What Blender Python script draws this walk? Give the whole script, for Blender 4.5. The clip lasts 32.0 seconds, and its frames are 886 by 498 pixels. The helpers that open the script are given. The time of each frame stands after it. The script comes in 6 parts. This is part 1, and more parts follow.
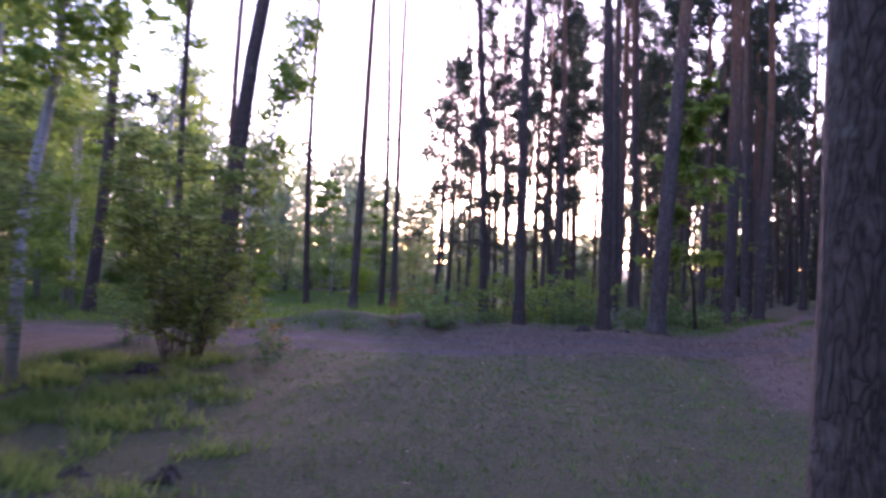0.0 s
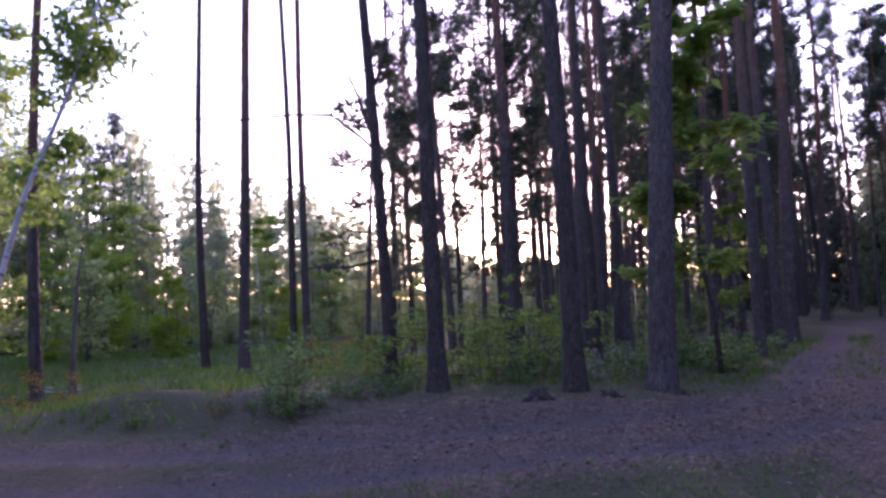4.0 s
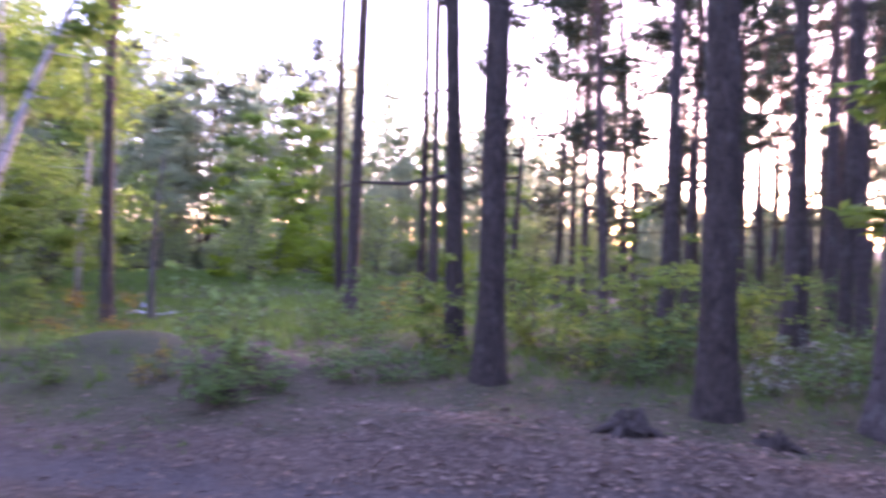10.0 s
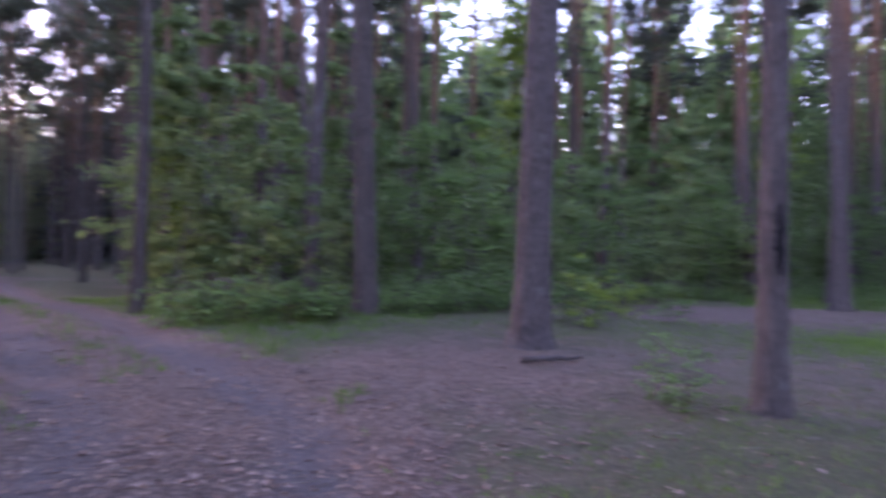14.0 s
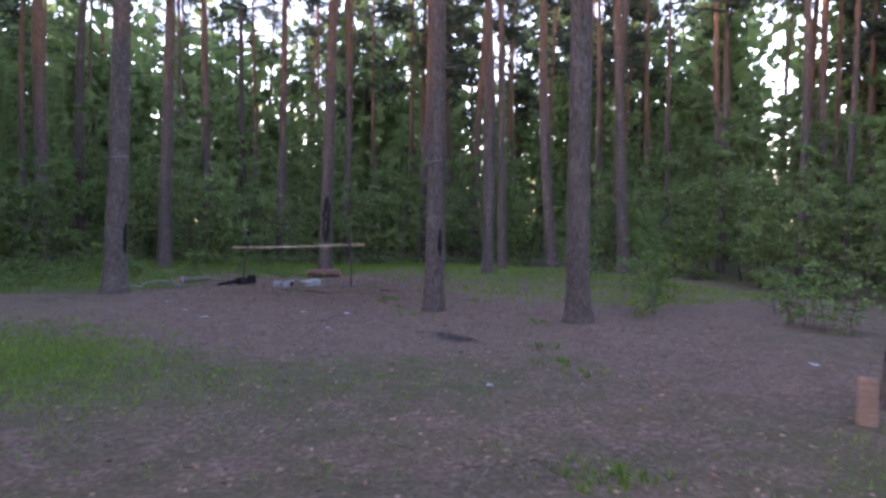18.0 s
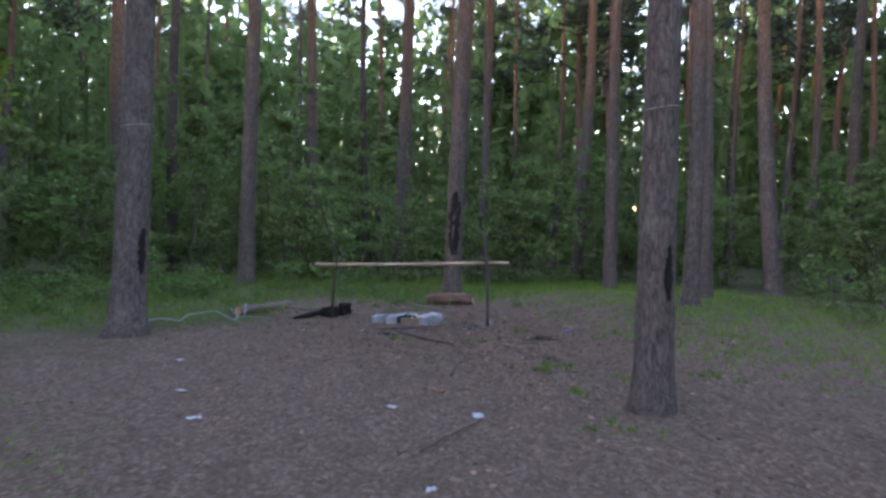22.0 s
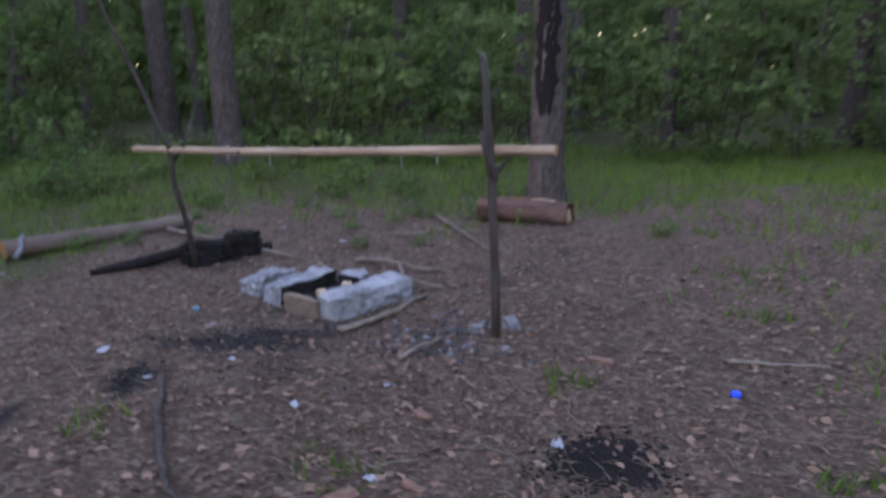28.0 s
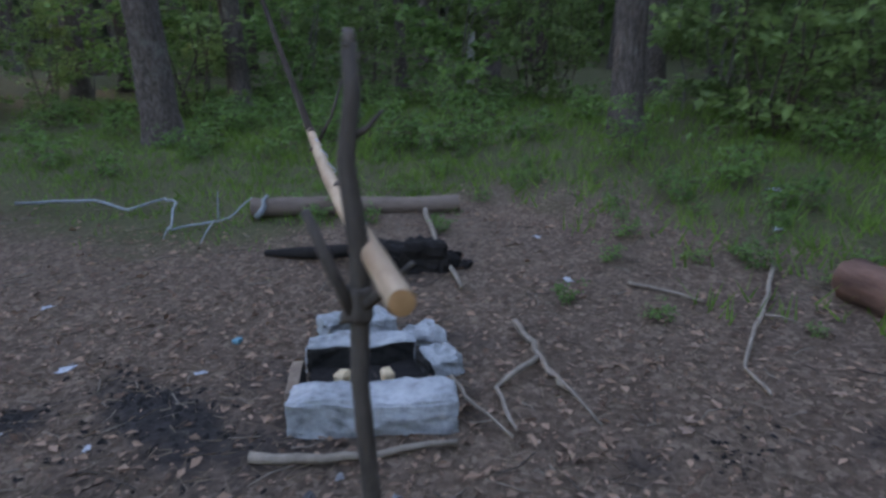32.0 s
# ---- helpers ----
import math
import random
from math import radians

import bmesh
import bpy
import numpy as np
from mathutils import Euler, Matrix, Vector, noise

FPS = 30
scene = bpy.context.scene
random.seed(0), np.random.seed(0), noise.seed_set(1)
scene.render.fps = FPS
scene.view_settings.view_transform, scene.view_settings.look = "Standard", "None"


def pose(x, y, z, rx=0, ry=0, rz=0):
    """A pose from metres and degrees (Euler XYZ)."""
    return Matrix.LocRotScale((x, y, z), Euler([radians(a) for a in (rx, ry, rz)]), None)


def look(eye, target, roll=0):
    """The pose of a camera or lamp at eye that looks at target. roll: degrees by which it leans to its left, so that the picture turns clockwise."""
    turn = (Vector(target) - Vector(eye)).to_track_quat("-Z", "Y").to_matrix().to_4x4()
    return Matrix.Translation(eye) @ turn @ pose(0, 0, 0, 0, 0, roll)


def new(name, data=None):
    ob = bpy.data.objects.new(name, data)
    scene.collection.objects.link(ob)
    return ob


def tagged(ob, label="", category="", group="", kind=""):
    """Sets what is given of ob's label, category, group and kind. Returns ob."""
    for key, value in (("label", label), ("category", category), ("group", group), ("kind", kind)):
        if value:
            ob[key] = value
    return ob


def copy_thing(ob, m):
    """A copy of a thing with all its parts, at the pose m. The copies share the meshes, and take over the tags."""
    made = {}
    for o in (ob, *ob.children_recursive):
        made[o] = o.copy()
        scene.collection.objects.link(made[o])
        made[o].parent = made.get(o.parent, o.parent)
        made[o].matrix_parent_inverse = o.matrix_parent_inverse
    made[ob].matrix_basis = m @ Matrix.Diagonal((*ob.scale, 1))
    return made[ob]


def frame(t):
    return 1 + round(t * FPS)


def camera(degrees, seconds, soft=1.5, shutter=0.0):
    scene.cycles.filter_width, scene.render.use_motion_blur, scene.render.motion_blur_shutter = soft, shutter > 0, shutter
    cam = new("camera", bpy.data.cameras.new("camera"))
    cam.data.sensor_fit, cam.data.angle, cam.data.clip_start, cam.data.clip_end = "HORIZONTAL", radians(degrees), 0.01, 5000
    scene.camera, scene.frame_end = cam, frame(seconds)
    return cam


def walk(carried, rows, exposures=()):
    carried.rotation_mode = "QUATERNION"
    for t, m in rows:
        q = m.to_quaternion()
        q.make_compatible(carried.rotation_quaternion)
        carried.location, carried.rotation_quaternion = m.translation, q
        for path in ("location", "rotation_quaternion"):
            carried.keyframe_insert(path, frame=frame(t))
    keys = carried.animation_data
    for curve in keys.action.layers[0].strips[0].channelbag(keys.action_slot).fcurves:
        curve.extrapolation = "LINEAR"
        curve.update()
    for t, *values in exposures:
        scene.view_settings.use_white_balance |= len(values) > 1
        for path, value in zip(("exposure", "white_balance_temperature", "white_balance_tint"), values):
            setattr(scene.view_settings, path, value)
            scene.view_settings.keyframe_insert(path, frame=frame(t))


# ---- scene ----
cam = camera(64.2, 32.0, soft=2.8, shutter=0.6)

PATH = [
    (0, (-2.153, -9.948, 1.507), (-2.234, -7.95, 1.569), 2.0),
    (0.5, (-2.045, -8.886, 1.455), (-2.05, -6.886, 1.484), 0.2),
    (1, (-1.84, -7.816, 1.432), (-1.801, -5.817, 1.493), -0.3),
    (1.5, (-1.564, -6.676, 1.424), (-1.536, -4.681, 1.553), -0.6),
    (2, (-1.263, -5.862, 1.478), (-1.202, -3.87, 1.641), -1.7),
    (2.5, (-1.124, -5.319, 1.491), (-1.055, -3.329, 1.673), -2.9),
    (4.5, (-0.407, -3.191, 1.54), (-0.506, -1.198, 1.669), -2.1),
    (5, (-0.262, -2.824, 1.516), (-0.411, -0.831, 1.595), -1.5),
    (5.5, (-0.144, -2.437, 1.533), (-0.438, -0.459, 1.571), -1.5),
    (6, (-0.101, -2.022, 1.572), (-0.754, -0.131, 1.585), -2.8),
    (6.5, (-0.07, -1.687, 1.558), (-1.152, -0.005, 1.558), -3.1),
    (7, (-0.008, -1.389, 1.575), (-1.457, -0.01, 1.59), -3.2),
    (7.5, (0.189, -1.176, 1.605), (-1.484, -0.083, 1.659), -3.4),
    (8, (0.129, -0.731, 1.51), (-1.605, 0.263, 1.579), -4.4),
    (8.5, (0.064, -0.227, 1.431), (-1.596, 0.886, 1.479), -3.8),
    (9, (0.225, -0.028, 1.462), (-1.218, 1.356, 1.472), -2.4),
    (9.5, (0.501, 0.044, 1.536), (-0.535, 1.755, 1.536), -0.6),
    (10, (0.624, 0.384, 1.509), (-0.035, 2.272, 1.508), 1.5),
    (10.5, (0.718, 0.699, 1.478), (0.377, 2.67, 1.472), 1.7),
    (11, (0.73, 0.95, 1.445), (0.654, 2.948, 1.424), 0.3),
    (11.5, (0.75, 1.258, 1.435), (0.96, 3.247, 1.426), -0.4),
    (12, (0.718, 1.548, 1.395), (1.266, 3.471, 1.417), -0.5),
    (12.5, (0.722, 1.685, 1.399), (1.583, 3.49, 1.405), -0.8),
    (13, (0.733, 1.804, 1.428), (1.898, 3.429, 1.426), 0.7),
    (13.5, (0.807, 1.966, 1.389), (2.314, 3.281, 1.383), 1.8),
    (14, (0.73, 2.043, 1.33), (2.554, 2.863, 1.33), 1.0),
    (14.5, (0.926, 2.024, 1.306), (2.89, 2.397, 1.276), 0.7),
    (15, (0.997, 1.93, 1.295), (2.996, 1.965, 1.252), 1.1),
    (15.5, (1.0, 1.8, 1.36), (2.983, 1.554, 1.292), 1.8),
    (17.5, (2.683, 0.673, 1.461), (4.372, -0.397, 1.397), -0.0),
    (18, (3.193, 0.309, 1.494), (4.85, -0.81, 1.433), 0.7),
    (18.5, (3.686, -0.023, 1.544), (5.375, -1.089, 1.446), 1.2),
    (19, (4.355, -0.45, 1.579), (6.085, -1.447, 1.466), 0.2),
    (19.5, (5.045, -0.853, 1.573), (6.808, -1.793, 1.466), -0.1),
    (20, (5.772, -1.187, 1.594), (7.557, -2.082, 1.483), -0.1),
    (20.5, (6.398, -1.455, 1.667), (8.21, -2.294, 1.549), 0.5),
    (21, (7.242, -1.792, 1.625), (9.061, -2.617, 1.523), 0.7),
    (21.5, (7.941, -2.088, 1.62), (9.774, -2.886, 1.545), 1.0),
    (22, (8.691, -2.431, 1.575), (10.531, -3.212, 1.517), 1.2),
    (22.5, (9.385, -2.811, 1.591), (11.225, -3.593, 1.533), 1.8),
    (23, (9.994, -3.126, 1.66), (11.819, -3.939, 1.576), 0.9),
    (23.5, (10.687, -3.346, 1.581), (12.504, -4.18, 1.517), 0.6),
    (24, (11.381, -3.67, 1.548), (13.207, -4.484, 1.506), 0.5),
    (24.5, (12.017, -4.035, 1.519), (13.854, -4.821, 1.432), 1.1),
    (26.5, (13.984, -5.736, 1.424), (15.898, -6.297, 1.275), -1.0),
    (27, (14.393, -6.242, 1.383), (16.344, -6.636, 1.184), -1.4),
    (27.5, (14.794, -6.664, 1.42), (16.757, -6.912, 1.125), -1.2),
    (28, (15.185, -7.048, 1.412), (17.125, -7.154, 0.937), -0.9),
    (28.5, (15.529, -7.358, 1.419), (17.393, -7.292, 0.696), -0.2),
    (29, (15.828, -7.573, 1.398), (17.615, -7.378, 0.522), -0.5),
    (29.5, (16.061, -7.795, 1.413), (17.79, -7.399, 0.489), -1.8),
    (30, (16.304, -8.021, 1.476), (17.975, -7.381, 0.582), -2.9),
    (30.5, (16.626, -8.192, 1.483), (18.255, -7.392, 0.642), -3.4),
    (31, (16.931, -8.371, 1.588), (18.551, -7.484, 0.821), -1.3),
    (31.5, (17.413, -8.57, 1.472), (18.941, -7.418, 0.892), 0.5),
    (32, (17.854, -8.681, 1.539), (19.242, -7.383, 0.915), -0.9),
]
EXPOSURES = [(0, 3.1, 5900, 70), (2, 3.05, 5900, 70), (5, 2.75, 5950, 71), (6.5, 3.1, 6000, 66), (8.5, 4.15, 6100, 66), (10, 4.05, 6200, 77), (11, 4.15, 6250, 77), (12, 4.22, 6250, 76), (13, 4.12, 6250, 74),
             (15, 4.0, 6600, 62), (18, 3.9, 7000, 52), (20, 3.95, 7200, 46), (24, 3.98, 7200, 36), (28, 4.05, 7500, 46), (30, 4.0, 7400, 48), (32, 3.92, 7300, 33)]
walk(cam, [(t, look(eye, target, roll)) for t, eye, target, roll in PATH], EXPOSURES)

# ---- world, sun ----
SUN_BEARING, SUN_HEIGHT = 4.0, 7.0
world = bpy.data.worlds.new("evening_sky")
world.use_nodes = True
scene.world = world
_wn = world.node_tree.nodes
sky = _wn.new("ShaderNodeTexSky")
sky.sky_type = "NISHITA"
sky.sun_disc = False
sky.sun_elevation, sky.sun_rotation = radians(SUN_HEIGHT), radians(SUN_BEARING)
sky.air_density, sky.dust_density, sky.ozone_density = 1.0, 0.6, 1.6
_wn["Background"].inputs["Strength"].default_value = 0.15
world.node_tree.links.new(sky.outputs["Color"], _wn["Background"].inputs["Color"])
sun = new("sun", bpy.data.lights.new("sun", "SUN"))
sun.data.energy, sun.data.angle, sun.data.color = 1.2, radians(10), (1.0, 0.78, 0.62)
_b = radians(SUN_BEARING)
_e = radians(SUN_HEIGHT)
sun.matrix_world = look((60 * math.sin(_b), 60 * math.cos(_b), 60 * math.tan(_e)), (0, 0, 0))


# ---- materials ----
def material(name, rough=0.85):
    m = bpy.data.materials.new(name)
    m.use_nodes = True
    nt = m.node_tree
    bsdf = nt.nodes["Principled BSDF"]
    bsdf.inputs["Roughness"].default_value = rough
    bsdf.inputs["Specular IOR Level"].default_value = 0.25
    return m, nt, bsdf


def node(nt, kind, **values):
    n = nt.nodes.new(kind)
    for key, value in values.items():
        n.inputs[key.replace("_", " ")].default_value = value
    return n


def coords(nt, scale=(1, 1, 1), shift=True):
    """Object coordinates, scaled, moved by the object's random number."""
    tc = nt.nodes.new("ShaderNodeTexCoord")
    mp = nt.nodes.new("ShaderNodeMapping")
    mp.inputs["Scale"].default_value = scale
    nt.links.new(tc.outputs["Object"], mp.inputs["Vector"])
    if shift:
        oi = nt.nodes.new("ShaderNodeObjectInfo")
        mul = nt.nodes.new("ShaderNodeMath")
        mul.operation = "MULTIPLY"
        mul.inputs[1].default_value = 37.0
        nt.links.new(oi.outputs["Random"], mul.inputs[0])
        nt.links.new(mul.outputs[0], mp.inputs["Location"])
    return mp.outputs[0]


def ramp(nt, fac, stops):
    r = nt.nodes.new("ShaderNodeValToRGB")
    els = r.color_ramp.elements
    while len(els) < len(stops):
        els.new(0.5)
    for e, (p, c) in zip(els, stops):
        e.position, e.color = p, (*c, 1)
    nt.links.new(fac, r.inputs["Fac"])
    return r.outputs["Color"]


def blend(nt, fac, a, b, mode="MIX"):
    m = nt.nodes.new("ShaderNodeMix")
    m.data_type, m.blend_type = "RGBA", mode
    for sock, val in ((m.inputs[0], fac), (m.inputs[6], a), (m.inputs[7], b)):
        if isinstance(val, (int, float)):
            sock.default_value = val
        elif isinstance(val, tuple):
            sock.default_value = (*val, 1)
        else:
            nt.links.new(val, sock)
    return m.outputs[2]


def bump(nt, bsdf, height, strength, dist):
    b = nt.nodes.new("ShaderNodeBump")
    b.inputs["Strength"].default_value, b.inputs["Distance"].default_value = strength, dist
    nt.links.new(height, b.inputs["Height"])
    nt.links.new(b.outputs["Normal"], bsdf.inputs["Normal"])


def noise_tex(nt, vec, scale, detail=4, rough=0.6):
    n = node(nt, "ShaderNodeTexNoise", Scale=scale, Detail=detail, Roughness=rough)
    nt.links.new(vec, n.inputs["Vector"])
    return n.outputs["Fac"]


def noise_vec(nt, vec, scale):
    n = node(nt, "ShaderNodeTexNoise", Scale=scale, Detail=2.0)
    nt.links.new(vec, n.inputs["Vector"])
    return n.outputs["Color"]


def bark_material(name, low, low2, high, height=(3.5, 8.0), plates=23.0):
    m, nt, bsdf = material(name, 0.95)
    vec = coords(nt, (1, 1, 0.2))
    v = node(nt, "ShaderNodeTexVoronoi", Scale=plates)
    v.feature = "DISTANCE_TO_EDGE"
    wob = node(nt, "ShaderNodeTexNoise", Scale=6.0, Detail=3.0)
    nt.links.new(vec, wob.inputs["Vector"])
    mixv = blend(nt, 0.26, vec, wob.outputs["Color"], "ADD")
    nt.links.new(mixv, v.inputs["Vector"])
    plate = ramp(nt, v.outputs["Distance"], [(0.0, (0.3, 0.3, 0.3)), (0.08, (0.75, 0.75, 0.75)), (0.3, (1, 1, 1))])
    fine = noise_tex(nt, coords(nt, (1, 1, 0.5)), 24, 8, 0.75)
    base = ramp(nt, fine, [(0.3, low), (0.7, low2)])
    # the thin upper bark of old pines turns orange
    tc = nt.nodes.new("ShaderNodeTexCoord")
    sep = nt.nodes.new("ShaderNodeSeparateXYZ")
    nt.links.new(tc.outputs["Object"], sep.inputs[0])
    mr = nt.nodes.new("ShaderNodeMapRange")
    mr.inputs[1].default_value, mr.inputs[2].default_value = height
    big = noise_tex(nt, coords(nt, (1, 1, 0.5)), 1.6, 3)
    ma = nt.nodes.new("ShaderNodeMath")
    ma.operation = "MULTIPLY_ADD"
    ma.inputs[1].default_value = 5.0
    nt.links.new(big, ma.inputs[0])
    nt.links.new(sep.outputs["Z"], ma.inputs[2])
    mb = nt.nodes.new("ShaderNodeMath")
    mb.operation = "SUBTRACT"
    mb.inputs[1].default_value = 2.5
    nt.links.new(ma.outputs[0], mb.inputs[0])
    nt.links.new(mb.outputs[0], mr.inputs[0])
    col = blend(nt, mr.outputs[0], base, high)
    col = blend(nt, 0.75, col, plate, "MULTIPLY")
    lichen = noise_tex(nt, coords(nt), 3.2, 5, 0.7)
    lf = ramp(nt, lichen, [(0.56, (0, 0, 0)), (0.72, (0.45, 0.45, 0.45))])
    col = blend(nt, lf, col, (0.24, 0.25, 0.21))
    nt.links.new(col, bsdf.inputs["Base Color"])
    rough = blend(nt, 0.5, plate, fine, "ADD")
    bump(nt, bsdf, rough, 0.9, 0.025)
    return m


def leaf_material(name, dark, light, trans=0.45, rough=0.6):
    m, nt, bsdf = material(name, rough)
    geo = nt.nodes.new("ShaderNodeNewGeometry")
    oi = nt.nodes.new("ShaderNodeObjectInfo")
    add = nt.nodes.new("ShaderNodeMath")
    add.operation = "MULTIPLY_ADD"
    add.inputs[1].default_value = 0.62
    half = nt.nodes.new("ShaderNodeMath")
    half.operation = "MULTIPLY"
    half.inputs[1].default_value = 0.38
    nt.links.new(oi.outputs["Random"], half.inputs[0])
    nt.links.new(geo.outputs["Random Per Island"], add.inputs[0])
    nt.links.new(half.outputs[0], add.inputs[2])
    col = ramp(nt, add.outputs[0], [(0.05, dark), (0.95, light)])
    nt.links.new(col, bsdf.inputs["Base Color"])
    tr = nt.nodes.new("ShaderNodeBsdfTranslucent")
    nt.links.new(col, tr.inputs["Color"])
    mx = nt.nodes.new("ShaderNodeMixShader")
    mx.inputs[0].default_value = trans
    nt.links.new(bsdf.outputs[0], mx.inputs[1])
    nt.links.new(tr.outputs[0], mx.inputs[2])
    nt.links.new(mx.outputs[0], nt.nodes["Material Output"].inputs["Surface"])
    return m


def plain_material(name, stops, scale, rough=0.85, bumps=0.4, dist=0.01, stretch=(1, 1, 1), metal=0.0):
    m, nt, bsdf = material(name, rough)
    vec = coords(nt, stretch)
    a = noise_tex(nt, vec, scale, 6, 0.65)
    b = noise_tex(nt, vec, scale * 0.17, 3, 0.5)
    mixed = nt.nodes.new("ShaderNodeMath")
    mixed.operation = "MULTIPLY_ADD"
    mixed.inputs[1].default_value = 0.6
    half = nt.nodes.new("ShaderNodeMath")
    half.operation = "MULTIPLY"
    half.inputs[1].default_value = 0.4
    nt.links.new(b, half.inputs[0])
    nt.links.new(a, mixed.inputs[0])
    nt.links.new(half.outputs[0], mixed.inputs[2])
    nt.links.new(ramp(nt, mixed.outputs[0], stops), bsdf.inputs["Base Color"])
    bsdf.inputs["Metallic"].default_value = metal
    bump(nt, bsdf, a, bumps, dist)
    return m


PINE_BARK = bark_material("pine_bark", (0.07, 0.056, 0.049), (0.195, 0.16, 0.142), (0.31, 0.155, 0.088), (4.2, 9.0))
DARK_BARK = bark_material("dark_bark", (0.06, 0.048, 0.04), (0.15, 0.12, 0.1), (0.2, 0.13, 0.09), (6.0, 11.0))
GREY_BARK = plain_material("grey_bark", [(0.3, (0.07, 0.065, 0.055)), (0.7, (0.2, 0.19, 0.16))], 18, 0.9, 0.6, 0.01, (1, 1, 0.3))
TWIG = plain_material("twig_bark", [(0.3, (0.045, 0.035, 0.03)), (0.7, (0.13, 0.1, 0.08))], 20, 0.9)
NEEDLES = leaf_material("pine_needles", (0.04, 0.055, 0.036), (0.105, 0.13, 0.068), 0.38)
# pine needles again, paler and greyer: haze and backlight painted into the colour
NEEDLES_HAZE = leaf_material("hazed_pine_needles", (0.07, 0.085, 0.07), (0.15, 0.165, 0.13), 0.42)
LEAVES = leaf_material("hazel_leaves", (0.1, 0.165, 0.06), (0.24, 0.36, 0.125), 0.52)
LEAVES_PALE = leaf_material("willow_leaves", (0.22, 0.3, 0.09), (0.43, 0.52, 0.19), 0.58)
# paler, greyer leaves for far trees: distance haze put into the colour
LEAVES_HAZE = leaf_material("hazed_leaves", (0.24, 0.3, 0.16), (0.4, 0.46, 0.26), 0.68)
LEAVES_OLIVE = leaf_material("olive_hazel_leaves", (0.1, 0.17, 0.04), (0.26, 0.37, 0.09), 0.55)
LEAVES_BRIGHT = leaf_material("maple_leaves", (0.16, 0.28, 0.022), (0.36, 0.49, 0.045), 0.55)
LEAVES_BIRCH = leaf_material("birch_leaves", (0.125, 0.225, 0.04), (0.3, 0.43, 0.08), 0.55)
LEAVES_YELLOW = leaf_material("yellow_leaves", (0.25, 0.17, 0.02), (0.42, 0.3, 0.04))
HERB = leaf_material("herb_leaves", (0.07, 0.15, 0.045), (0.19, 0.34, 0.095), 0.5)
HERB_PALE = leaf_material("pale_herb_leaves", (0.2, 0.26, 0.2), (0.32, 0.38, 0.3))
GRASS = leaf_material("grass_blades", (0.06, 0.14, 0.024), (0.18, 0.31, 0.06), 0.45)
GRASS_DRY = leaf_material("dry_grass_blades", (0.1, 0.07, 0.048), (0.25, 0.185, 0.13), 0.2)
LITTER = leaf_material("leaf_litter", (0.06, 0.034, 0.024), (0.42, 0.27, 0.19), 0.1, 0.8)


def birch_bark():
    m, nt, bsdf = material("birch_bark", 0.7)
    n = noise_tex(nt, coords(nt, (1, 1, 9)), 2.4, 4, 0.7)
    marks = ramp(nt, n, [(0.55, (0.5, 0.49, 0.46)), (0.62, (0.08, 0.07, 0.06))])
    big = noise_tex(nt, coords(nt), 1.3, 3)
    col = blend(nt, ramp(nt, big, [(0.45, (0, 0, 0)), (0.75, (0.6, 0.6, 0.6))]), marks, (0.2, 0.18, 0.15))
    nt.links.new(col, bsdf.inputs["Base Color"])
    bump(nt, bsdf, n, 0.4, 0.01)
    return m


BIRCH_BARK = birch_bark()


